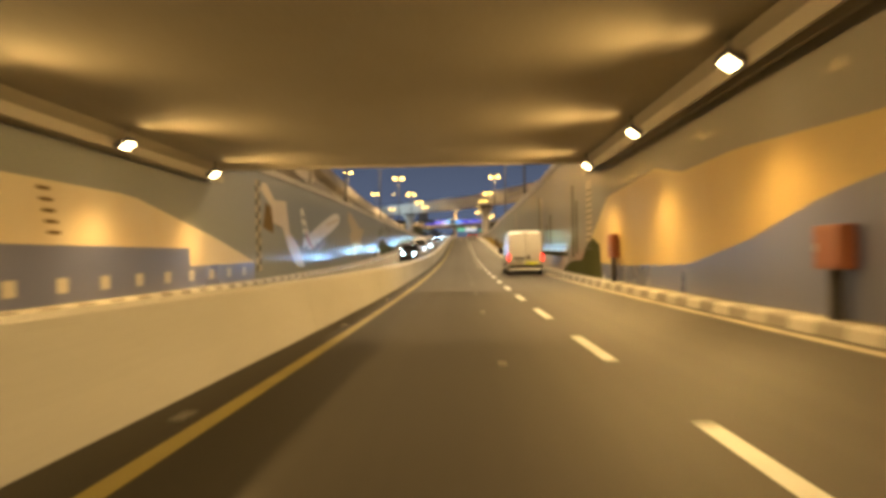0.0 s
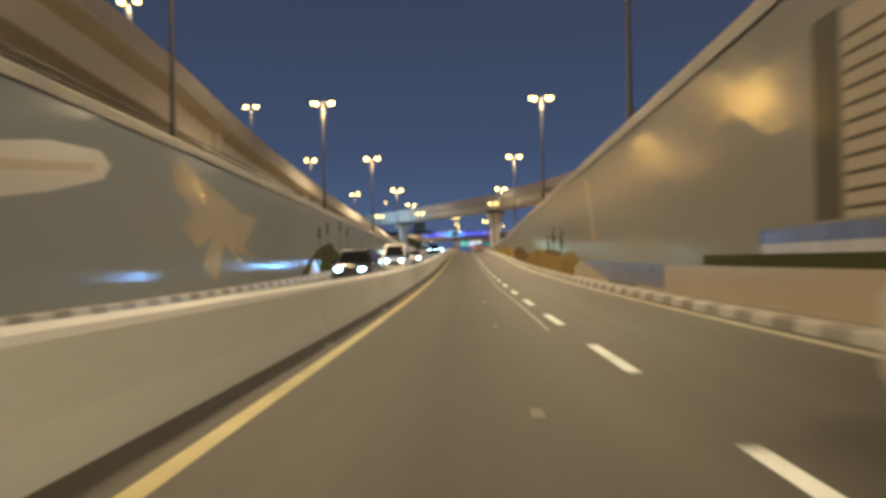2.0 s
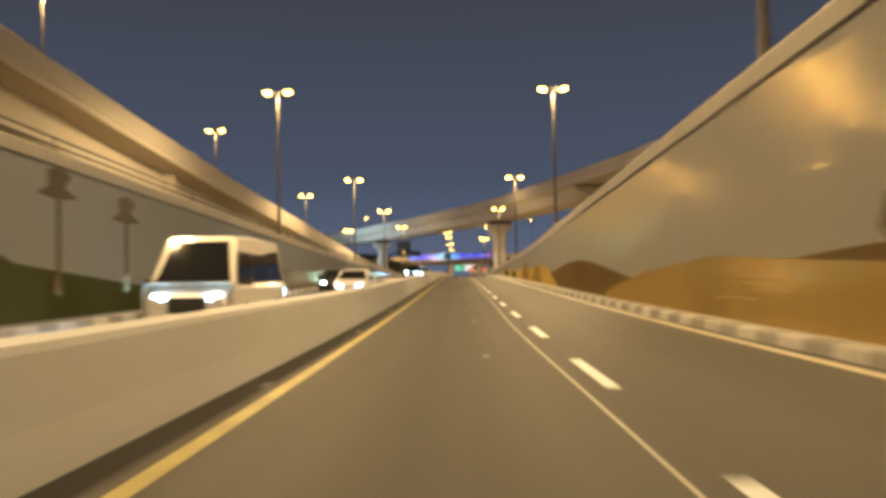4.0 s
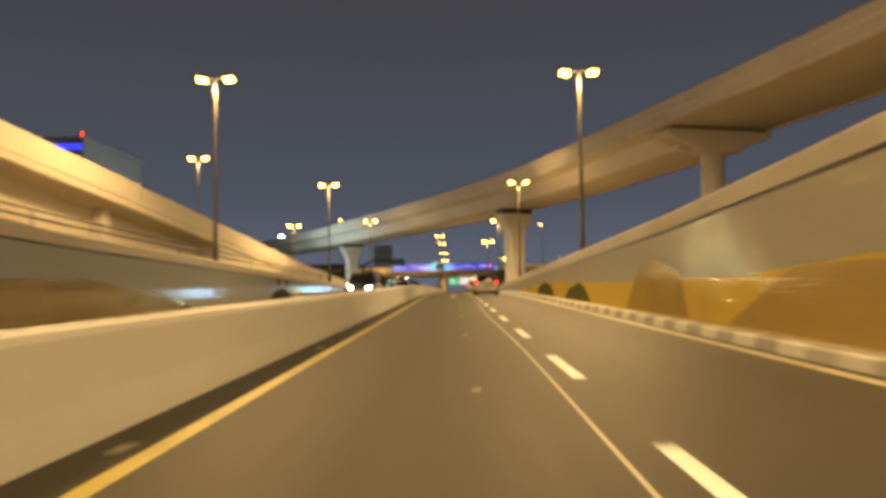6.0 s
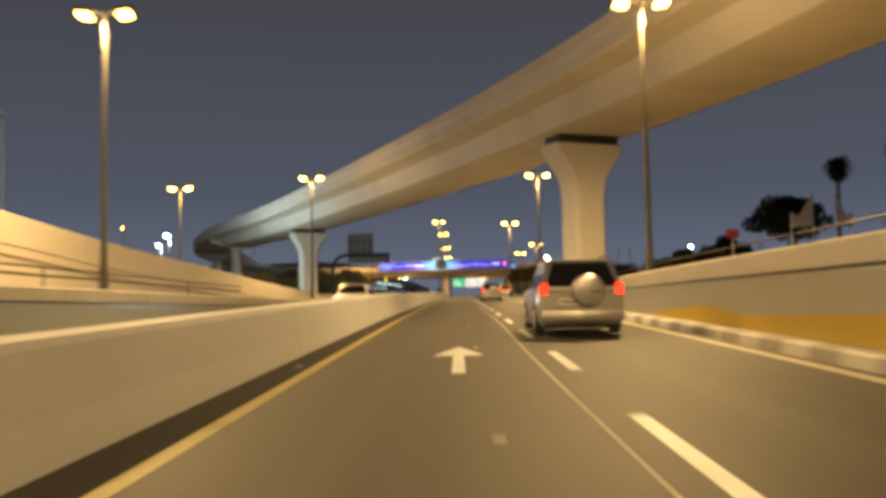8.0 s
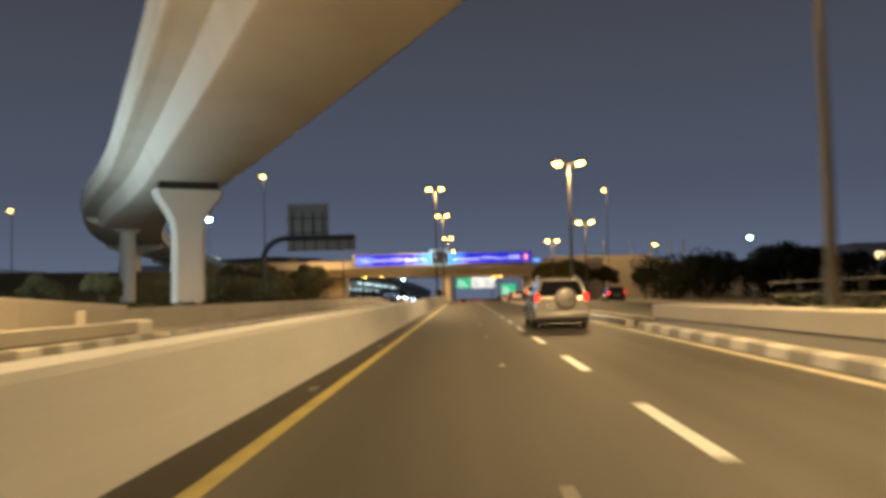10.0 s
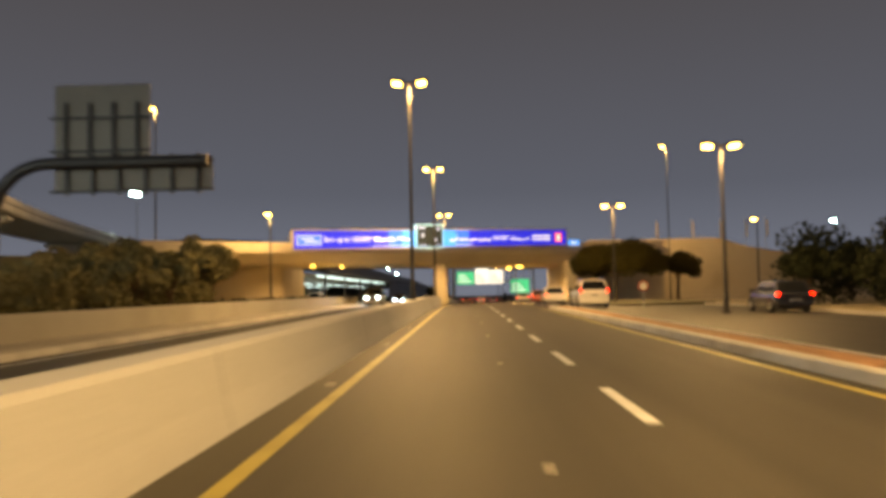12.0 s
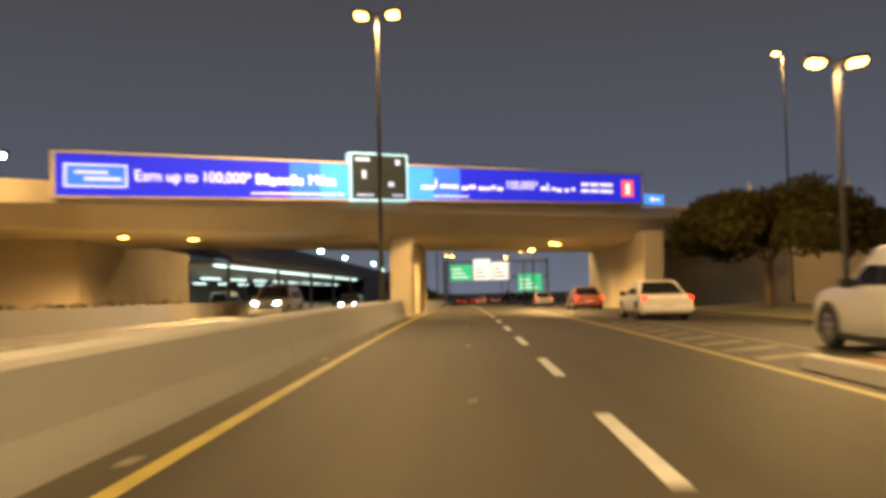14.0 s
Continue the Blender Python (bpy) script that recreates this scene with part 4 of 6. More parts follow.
viaduct = empty("viaduct", pose(0, 0, 0), "pale concrete metro viaduct curving over the motorway", "viaduct")
tagged(viaduct, kind="structure")


def girder(pts, sec):
    b = bmesh.new()
    rings = []
    for i, c in enumerate(pts):
        d = (pts[min(i + 1, len(pts) - 1)] - pts[max(i - 1, 0)])
        side = Vector((d.y, -d.x, 0)).normalized()
        rings.append([tuple(c + side * x + Vector((0, 0, h))) for x, h in sec])
    loft(b, rings)
    return b


BOX = [(-2.3, 0.0), (2.3, 0.0), (2.5, 0.08), (3.05, 1.30), (3.9, 1.48), (3.9, 1.75), (-3.9, 1.75), (-3.9, 1.48), (-3.05, 1.30), (-2.5, 0.08)]
SLAB = [(-3.9, 1.62), (-3.6, 1.55), (3.6, 1.55), (3.9, 1.62), (3.9, 1.9), (-3.9, 1.9)]
for k in range(len(VIA) - 1):
    seg = VPTS[k * 10:k * 10 + 11]
    g = (seg[-1] - seg[0]).normalized() * 0.04
    seg = [seg[0] + g] + seg[1:-1] + [seg[-1] - g]
    part("girder_span", girder(seg, BOX if k in (4, 5, 6) else SLAB), "viaduct", viaduct, smooth=35)
    for s in (-1, 1):
        part("parapet_span", girder(seg, [(s * 3.902, 1.46), (s * 4.32, 1.50), (s * 4.46, 1.62), (s * 4.48, 2.3), (s * 4.6, 2.38), (s * 4.6, 2.95), (s * 4.53, 3.02), (s * 4.22, 3.02), (s * 4.05, 2.3), (s * 3.902, 1.9)]), "viaduct", viaduct, smooth=22)

for k in range(len(VIA)):
    x, y, z = VIA[k]
    ground_z = (RIGHT_TOP(y) if x > 0 else LEFT_TOP(y)) - 0.35 if y < 262 else zr(y) + (0.6 if x < -14 else 0.0)
    a = VPTS[min(k * 10 + 1, len(VPTS) - 1)] - VPTS[max(k * 10 - 1, 0)]
    turn = -math.degrees(math.atan2(a.x, a.y))
    p = empty("viaduct_pier", pose(x, y, ground_z, 0, 0, turn), "pale concrete viaduct pier with a widened head", "pier", "viaduct piers")
    h = z - ground_z
    if k in (5, 6):
        b = bmesh.new()
        rings = []
        for zz, w, t in ((-0.4, 0.95, 0.85), (h - 3.4, 0.95, 0.85), (h - 2.4, 1.10, 0.87), (h - 1.6, 1.55, 0.9), (h - 1.0, 2.0, 0.95), (h - 0.5, 2.15, 1.0)):
            rings.append([(sx * (w - c), sy * (t - e), zz) for sx, sy, c, e in ((-1, -1, 0.2, 0), (1, -1, 0.2, 0), (1, -1, 0, 0.2), (1, 1, 0, 0.2), (1, 1, 0.2, 0), (-1, 1, 0.2, 0), (-1, 1, 0, 0.2), (-1, -1, 0, 0.2))])
        loft(b, rings)
        part("column", b, "viaduct", p, smooth=35)
        # Dark colour of this block stands in for shade in the bearing gap.
        b = bmesh.new()
        soft_cube(b, -1.85, 1.85, -0.8, 0.8, h - 0.51, h + 0.04, 0.05, 1)
        part("bearing_gap_block", b, "dark_steel", p)
    else:
        b = bmesh.new()
        tube(b, (0, 0, -0.4), (0, 0, h + 0.05), 0.8, 0.8, 24)
        part("column", b, "viaduct", p, smooth=40)
        b = bmesh.new()
        rings = []
        for zz, w, t in ((h - 0.25, 0.95, 0.95), (h + 0.15, 1.7, 1.1), (h + 0.7, 3.6, 1.2), (h + 0.95, 4.0, 1.2), (h + 1.25, 4.05, 1.2)):
            rings.append([(-w, -t, zz), (w, -t, zz), (w, t, zz), (-w, t, zz)])
        loft(b, rings)
        part("crosshead", b, "viaduct", p)
        b = bmesh.new()
        soft_cube(b, -3.7, 3.7, -0.9, 0.9, h + 1.25, h + 1.56, 0.04, 1)
        part("bearing_gap_block", b, "soffit", p)

# ---- bridge with the long lit banner ----
BA = math.degrees(math.atan2(17.37, 26.34))
BM = pose(-15.26, 353.53, 0, 0, 0, BA)
bridge = empty("road_bridge", BM, "skewed beige concrete road bridge over the carriageways", "bridge")


DECK_TOP = 7.05


def btop(u):
    return 8.05 + 0.027 * u


b = bmesh.new()
rings = []
for u in steps(-13, 48, 4):
    rings.append([(u, 0.35, DECK_TOP), (u, 0.35, 6.15 + 0.010 * u), (u, 1.6, 5.25), (u, 15.6, 5.25), (u, 16.6, 6.15), (u, 16.6, DECK_TOP)])
loft(b, rings)
part("deck", b, "beige", bridge)
for v in (0.33, 16.2):
    b = bmesh.new()
    loft(b, [[(u, v, DECK_TOP + 0.002), (u, v, btop(u) - 0.05), (u, v + 0.3, btop(u) - 0.05), (u, v + 0.3, DECK_TOP + 0.002)] for u in steps(0, 32, 4)])
    part("parapet", b, "beige", bridge)
inv = BM.inverted()


def world_box(bm, x0, x1, y0, y1, z0, z1, r=0.04):
    soft_cube(bm, x0, x1, y0, y1, z0, z1, r, 1, inv)


for yp in (364.6, 371.5, 378.5):
    b = bmesh.new()
    soft_cube(b, -3.15, -1.95, yp - 0.6, yp + 0.6, zr(365) - 0.4, 5.26, 0.2, 3, inv)
    part("pier", b, "beige", bridge, smooth=40)
b = bmesh.new()
world_box(b, 11.05, 12.2, 370.0, 391, zr(380) - 0.5, 5.6)
part("abutment", b, "beige", bridge)
b = bmesh.new()
loft(b, [[tuple(inv @ Vector((x, y, z))) for x, y in ((-31, 356), (-18.2, 362), (-20.4, 385), (-31, 385))] for z in (zr(370) - 0.5, 5.6)])
part("abutment", b, "beige", bridge)
b = bmesh.new()
world_box(b, 12.2, 25, 384.5, 386, zr(385) - 0.5, 8.3)
part("wing_wall", b, "beige", bridge)
b = bmesh.new()
loft(b, [[tuple(inv @ Vector(p)) for p in ((x, 394, zr(394) - 0.5), (x, 394, zt), (x, 395.2, zt), (x, 395.2, zr(394) - 0.5))] for x, zt in ((17, 9.1), (35, 9.1), (38.5, 7.9), (48.6, 6.2), (85, 5.0))])
part("wing_wall", b, "beige", bridge)
bm = bmesh.new()
loft(bm, [[(-25.5 - d, y0, 0.6), (-27.0 - d, y0 + 9, 6.2), (-27.0 - d, y0 + 34, 6.2), (-25.5 - d, y0 + 40, 0.6)] for d, y0 in ((0, 350), (6, 345), (16, 338), (30, 332), (60, 325), (110, 318))])
structure(part("embankment", bm, "embank"), "dark planted bank rising beside the bridge", "embankment")
for u, v in ((3.2, 3.0), (6.4, 3.6), (27.0, 2.6), (28.2, 3.6), (30.5, 9.0), (31.6, 10.5), (18.5, 5.0)):
    e = empty("bridge_light", BM @ pose(u, v, 5.0), "small lit floodlight under the bridge deck", "light", "bridge lights")
    b = bmesh.new()
    soft_cube(b, -0.2, 0.2, -0.12, 0.12, 0.03, 0.14, 0.02, 1)
    tube(b, (0, 0, 0.13), (0, 0, 0.26), 0.03)
    part("housing", b, "dark_steel", e)
    b = bmesh.new()
    soft_cube(b, -0.17, 0.17, -0.10, 0.10, 0.0, 0.032, 0.01, 1)
    part("lens", b, "sodium", e, "glowing lens")
    w = BM @ Vector((u, v, 4.9))
    spot("bridge_lamp", tuple(w), (w.x, w.y, w.z - 4), 750, SODIUM, 160, 0.5, 0.15)

banner = empty("banner", BM, "long backlit blue advertising banner along the bridge edge", "banner")


def strip(bm, u0, u1, h0, h1, v0, v1):
    """A slab that rises with the banner; h is a share of the banner's height."""
    z = lambda u, h: 6.36 + 0.0285 * u + h * (1.79 - 0.002 * u)
    rings = [[(u, v0, z(u, h0)), (u, v1, z(u, h0)), (u, v1, z(u, h1)), (u, v0, z(u, h1))] for u in steps(u0, u1, 4)]
    loft(bm, rings)


b = bmesh.new()
strip(b, 0.05, 31.65, 0.03, 0.97, -0.06, 0.10)
part("face", b, "banner", banner, "glowing deep blue face")
b = bmesh.new()
for u0, u1, h0, h1 in ((0, 31.7, -0.02, 0.03), (0, 31.7, 0.97, 1.03), (-0.1, 0.05, -0.02, 1.03), (31.65, 31.8, -0.02, 1.03)):
    strip(b, u0, u1, h0, h1, -0.12, 0.2)
part("frame", b, "beige", banner)
b = bmesh.new()
strip(b, 0.1, 31.6, 0.0, 0.96, 0.104, 0.32)
part("box", b, "dark_steel", banner)
b = bmesh.new()
strip(b, 12.66, 15.8, -0.02, 1.28, -0.16, 0.25)
part("screen_frame", b, "banner_frame", banner, "glowing pale frame")
b = bmesh.new()
strip(b, 12.76, 15.70, 0.03, 1.23, -0.17, -0.165)
part("screen", b, "banner_dark", banner, "dark picture panel")
b = bmesh.new()
for u0, u1, h0, h1 in ((12.95, 13.7, 1.06, 1.14), (15.1, 15.35, 0.98, 1.12), (13.3, 13.5, 0.6, 0.8), (14.7, 15.0, 0.38, 0.5), (13.0, 13.9, 0.12, 0.16), (14.9, 15.5, 0.12, 0.16)):
    strip(b, u0, u1, h0, h1, -0.176, -0.172)
    part("picture_shape", b, "banner_light", banner)
    b = bmesh.new()
b.free()
b = bmesh.new()
for u0, u1 in ((11.2, 12.64), (15.82, 17.3)):
    strip(b, u0, u1, 0.04, 0.96, -0.066, -0.062)
    part("cyan_field", b, "banner_cyan", banner)
    b = bmesh.new()
for u0, u1 in ((9.7, 11.2), (17.3, 18.9)):
    strip(b, u0, u1, 0.04, 0.96, -0.066, -0.062)
    part("blue_field", b, "banner_mid", banner)
    b = bmesh.new()
strip(b, 0.35, 2.75, 0.22, 0.75, -0.068, -0.064)
part("panel", b, "banner_mid", banner)
for u0, u1, h0, h1 in ((0.35, 2.75, 0.70, 0.75), (0.35, 2.75, 0.22, 0.27), (0.35, 0.45, 0.27, 0.70), (2.65, 2.75, 0.27, 0.70), (0.75, 2.0, 0.52, 0.60), (1.1, 2.5, 0.37, 0.46)):
    b = bmesh.new()
    strip(b, u0, u1, h0, h1, -0.076, -0.072)
    part("print_bar", b, "banner_light", banner)
b = bmesh.new()
strip(b, 30.1, 31.05, 0.22, 0.78, -0.068, -0.064)
part("emblem", b, "banner_red", banner)
b = bmesh.new()
bars = [(30.4, 30.75, 0.3, 0.68), (7.9, 12.4, 0.13, 0.16), (17.3, 19.4, 0.13, 0.16)]
for h0 in (0.34, 0.55):
    bars += [(27.0, 27.55, h0, h0 + 0.1), (27.65, 28.3, h0, h0 + 0.1), (28.4, 29.4, h0, h0 + 0.1)]
for i in range(7):
    bars.append((8.15 + i * 0.325, 8.39 + i * 0.325, 0.34 if i == 2 else 0.38, 0.62 if i in (0, 1, 5) else 0.54))
print_rng = random.Random(6)
for u, end in ((16.6, 21.5), (24.1, 26.35)):
    while u < end:
        w = print_rng.choice((0.1, 0.28, 0.4))
        lo = print_rng.choice((0.34, 0.38))
        bars.append((u, u + w, lo, lo + (0.26 if w < 0.2 else 0.1)))
        u += w + print_rng.choice((0.06, 0.06, 0.2))
for u0, u1, h0, h1 in bars:
    strip(b, u0, u1, h0, h1, -0.078, -0.074)
    part("print_bar", b, "banner_white", banner)
    b = bmesh.new()
b.free()


def lettering(text, size, m, mat, parent, width):
    cu = bpy.data.curves.new("text", "FONT")
    cu.body, cu.size, cu.extrude, cu.align_y = text, size, 0.004, "CENTER"
    tmp = bpy.data.objects.new("text", cu)
    scene.collection.objects.link(tmp)
    bpy.context.view_layer.update()
    me = bpy.data.meshes.new_from_object(tmp.evaluated_get(bpy.context.evaluated_depsgraph_get()))
    bpy.data.objects.remove(tmp)
    wide = max(v.co.x for v in me.vertices) - min(v.co.x for v in me.vertices)
    me.transform(Matrix.Scale(width / wide, 4, (1, 0, 0)))
    me.transform(m)
    me.materials.clear()
    return part("lettering", me, mat, parent)


def bz(u, h):
    return 6.36 + 0.0285 * u + h * (1.79 - 0.002 * u)


lettering("Earn up to 100,000*", 0.66, pose(3.0, -0.075, bz(3, 0.5), 90, -1.6, 0), "banner_white", banner, 4.9)
lettering("Miles", 0.66, pose(10.6, -0.075, bz(10.6, 0.5), 90, -1.6, 0), "banner_white", banner, 1.33)
lettering("100,000*", 0.62, pose(21.75, -0.075, bz(22, 0.5), 90, -1.6, 0), "banner_white", banner, 2.05)
for u in (2, 8, 20, 26, 31):
    b = bmesh.new()
    soft_cube(b, u - 0.06, u + 0.06, 0.31, 0.36, 6.6 + 0.0285 * u, 7.6 + 0.0285 * u, 0.01, 1)
    part("bracket", b, "dark_steel", banner)
sgn = empty("arrow_sign", BM @ pose(32.0, 0.1, 7.25), "small lit blue direction sign beside the banner", "sign")
b = bmesh.new()
soft_cube(b, 0.1, 1.7, -0.05, 0.08, 0.0, 0.62, 0.02, 1)
part("panel", b, "banner_cyan", sgn)
b = bmesh.new()
b.faces.new([b.verts.new((0.45 + x, -0.056, 0.31 + z)) for x, z in ((0, 0), (0.3, -0.18), (0.3, -0.06), (0.9, -0.06), (0.9, 0.06), (0.3, 0.06), (0.3, 0.18))])
part("arrow", b, "banner_white", sgn)
b = bmesh.new()
cube(b, 0.8, 0.95, 0.08, 0.35, 0.2, 0.4)
part("bracket", b, "dark_steel", sgn)

# ---- cantilever sign seen from behind ----
gan = empty("cantilever_sign", pose(-18.0, 311, zr(311) + 0.3), "bare back of a cantilevered road sign on a bent steel post", "road sign")
b = bmesh.new()
arc = [(0, 0, -0.5), (0, 0, 4.2)] + [(2.1 - 2.1 * math.cos(t), 0, 4.2 + 2.0 * math.sin(t)) for t in [i * math.pi / 20 for i in range(1, 11)]] + [(8.3, 0, 6.2)]
pipe(b, arc, 0.24, 12)
part("post", b, "dark_steel", gan, smooth=50)
for nm, x0, x1, z0, z1 in (("upper_panel", 2.15, 5.9, 6.5, 9.35), ("lower_panel", 2.15, 8.35, 5.1, 6.45)):
    b = bmesh.new()
    soft_cube(b, x0, x1, 0.42, 0.50, z0, z1, 0.02, 1)
    pn = part(nm, b, "sign_back", gan)
    n = 4 if nm == "upper_panel" else 6
    up = z0 + 0.74 * (z1 - z0) if nm == "upper_panel" else z1 + 0.1
    for i in range(n):
        xx = x0 + (x1 - x0) * (i + 0.5) / n
        b = bmesh.new()
        cube(b, xx - 0.06, xx + 0.06, 0.28, 0.418, z0 - 0.1, up)
        part("stiffener", b, "dark_steel", pn)
    for zz in ((z0 + 0.2, z0 + 1.5) if nm == "upper_panel" else (z0 + 0.03, z1 - 0.2)):
        b = bmesh.new()
        cube(b, x0 - 0.1, x1 + 0.1, 0.20, 0.276, zz - 0.05, zz + 0.05)
        part("rail", b, "dark_steel", pn)

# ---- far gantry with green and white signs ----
fg = empty("sign_gantry", pose(0, 480, zr(480)), "far gantry with green and white signs glowing in place of floodlights", "road sign")
b = bmesh.new()
tube(b, (-2.75, 0, 0.8), (-2.75, 0, 8.4), 0.22)
tube(b, (16.5, 0, -0.2), (16.5, 0, 8.4), 0.22)
for z in (5.0, 8.0):
    tube(b, (-2.75, 0.3, z), (16.5, 0.3, z), 0.14)
for i in range(12):
    tube(b, (-2.5 + i * 1.6, 0.3, 5.0), (-1.7 + i * 1.6, 0.3, 8.0), 0.06)
part("frame", b, "galvanised", fg)
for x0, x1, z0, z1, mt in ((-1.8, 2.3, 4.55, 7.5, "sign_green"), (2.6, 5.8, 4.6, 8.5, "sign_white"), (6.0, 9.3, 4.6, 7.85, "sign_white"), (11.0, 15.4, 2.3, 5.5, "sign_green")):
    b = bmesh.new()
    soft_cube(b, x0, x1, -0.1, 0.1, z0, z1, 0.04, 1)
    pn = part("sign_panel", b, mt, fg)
    for i in range(3):
        b = bmesh.new()
        w = (x1 - x0) * (0.75 - 0.15 * i)
        cube(b, x0 + 0.3, x0 + 0.3 + w, -0.108, -0.104, z0 + 0.5 + i * 0.75, z0 + 0.75 + i * 0.75)
        part("print_bar", b, "banner_white" if mt == "sign_green" else "banner_dark", pn)


# ---- vehicles ----
def wheel(parent, x, y, r, w, side):
    b = bmesh.new()
    prof = [(r * 0.62, -w / 2 + 0.01), (r * 0.92, -w / 2), (r, -w / 2 + 0.04), (r, w / 2 - 0.04), (r * 0.92, w / 2), (r * 0.62, w / 2 - 0.01)]
    n = 24
    loft(b, [[(o, rr * math.cos(2 * math.pi * i / n), rr * math.sin(2 * math.pi * i / n)) for i in range(n)] for rr, o in prof], caps=True)
    wp = part("wheel", b, "rubber", parent, smooth=40)
    wp.matrix_local = pose(x, y, r)
    b = bmesh.new()
    o = side * (w / 2 + 0.003)
    k = 5
    ring = [(o - side * 0.015, r * 0.63 * math.cos(2 * math.pi * i / n), r * 0.63 * math.sin(2 * math.pi * i / n)) for i in range(n)]
    ring2 = [(o, r * 0.53 * math.cos(2 * math.pi * i / n), r * 0.53 * math.sin(2 * math.pi * i / n)) for i in range(n)]
    ring3 = [(o - side * 0.07, r * 0.50 * math.cos(2 * math.pi * i / n), r * 0.50 * math.sin(2 * math.pi * i / n)) for i in range(n)]
    loft(b, [ring, ring2, ring3], caps=False)
    for i in range(k):
        a = 2 * math.pi * i / k
        m = pose(0, 0, 0) @ Matrix.Rotation(a, 4, "X")
        x0, x1 = sorted((o - side * 0.05, o - side * 0.005))
        cube(b, x0, x1, -r * 0.10, r * 0.10, 0.0, r * 0.54, m)
    x0, x1 = sorted((o - side * 0.05, o + side * 0.004))
    tube(b, (x0, 0, 0), (x1, 0, 0), r * 0.16, r * 0.14, 12)
    part("rim", b, "alloy", wp)
    return wp


def polys(bm, faces, lift=(0, 0, 0)):
    for f in faces:
        bm.faces.new([bm.verts.new(Vector(p) + Vector(lift)) for p in f])


def vehicle(name, label, m, paint, L, W, H, belt, hood, wb, r, cab, category="car", head=False, spare=False, rails=False, clear=0.22, nose=0.75, tail_z=0.95, brake=True, group="vehicles on the road"):
    """The rear bumper lies at y = 0 and the nose at y = L. cab: (rear foot, rear top, front top, front foot) of the glasshouse along y."""
    e = empty(name, m, label, category, group)
    hw = W / 2
    fy, ry = L - (L - wb) * 0.47, (L - wb) * 0.53
    # lower body
    st = [(0.0, 0.93, clear + 0.12, belt - 0.10), (0.06, 0.97, clear + 0.04, belt - 0.03), (0.35, 1.0, clear, belt), (cab[0] + 0.3, 1.0, clear, belt), (cab[3] - 0.25, 1.0, clear, belt + 0.01),
          (cab[3] + 0.25, 0.99, clear, hood + 0.03), (L - 0.55, 0.96, clear, hood - 0.04), (L - 0.15, 0.90, clear + 0.03, nose + 0.02), (L, 0.80, clear + 0.12, nose - 0.12)]
    b = bmesh.new()
    rings = []
    for y, k, zb, zt in st:
        w = hw * k
        rings.append([(-w * 0.90, y, zb), (w * 0.90, y, zb), (w * 0.985, y, zb + 0.10), (w, y, zb + (zt - zb) * 0.45), (w * 0.985, y, zt - 0.12), (w * 0.93, y, zt - 0.02), (w * 0.80, y, zt),
                      (-w * 0.80, y, zt), (-w * 0.93, y, zt - 0.02), (-w * 0.985, y, zt - 0.12), (-w, y, zb + (zt - zb) * 0.45), (-w * 0.985, y, zb + 0.10)])
    loft(b, rings)
    part("body", b, paint, e, smooth=38)
    # glasshouse
    def cabin(y):
        a0, a1, a2, a3 = cab
        if y <= a1:
            t = (y - a0) / max(a1 - a0, 1e-4)
        elif y >= a2:
            t = (a3 - y) / max(a3 - a2, 1e-4)
        else:
            t = 1.0
        return max(0.0, min(1.0, t))
    b = bmesh.new()
    tw = hw * 0.78
    rings = []
    ys = [cab[0], cab[1], cab[1] + 0.25, (cab[1] + cab[2]) / 2, cab[2] - 0.25, cab[2], cab[3]]
    for y in ys:
        t = cabin(y)
        crown = 0.04 * math.sin(math.pi * (y - cab[0]) / (cab[3] - cab[0]))
        zt = belt - 0.03 + (H - 0.05 - belt + 0.03) * t + crown * t
        w0, w1 = hw * 0.93, hw * 0.93 + (tw - hw * 0.93) * t
        rings.append([(-w0, y, belt - 0.04), (w0, y, belt - 0.04), (w1, y, zt - 0.05 * t), (w1 * 0.86, y, zt), (-w1 * 0.86, y, zt), (-w1, y, zt - 0.05 * t)])
    loft(b, rings)
    part("cabin", b, paint, e, smooth=38)
    # panes, set just proud of the glasshouse
    zt = H - 0.10
    zb = belt + 0.04
    for s in (-1, 1):
        def side_pt(y, f):
            return (s * ((hw * 0.93 + (tw - hw * 0.93) * f * cabin(y) / max(cabin(y), 1e-3)) + 0.006), y, zb + (zt - 0.06 - zb) * f)
        y0, y3 = cab[0] + (cab[1] - cab[0]) * 0.25 + 0.10, cab[3] - 0.22
        y1, y2 = cab[1] + 0.14, cab[2] + 0.02
        b = bmesh.new()
        polys(b, [[side_pt(y0, -0.03), side_pt(y3, -0.03), side_pt(min(y3, y2 + 0.04), 1.0), side_pt(max(y0, y1 - 0.03), 1.0)]], (-s * 0.003, 0, 0))
        part("window_trim", b, "black_plastic", e)
        n = 3 if L > 4.6 else 2
        cuts = [y0 + (y3 - y0) * i / n for i in range(n + 1)]
        for i in range(n):
            a, c = cuts[i] + 0.025, cuts[i + 1] - 0.025
            top_a = max(a, y1) if i == 0 else a
            top_c = min(c, y2) if i == n - 1 else c
            if top_c - top_a < 0.15:
                continue
            b = bmesh.new()
            polys(b, [[side_pt(a, 0.0), side_pt(c, 0.0), side_pt(top_c, 0.97), side_pt(top_a, 0.97)]])
            part("side_window", b, "glass", e)
        b = bmesh.new()
        soft_cube(b, -0.11, 0.11, -0.05, 0.06, -0.09, 0.09, 0.03, 2, pose(s * (hw + 0.10), cab[3] - 0.45, belt + 0.06))
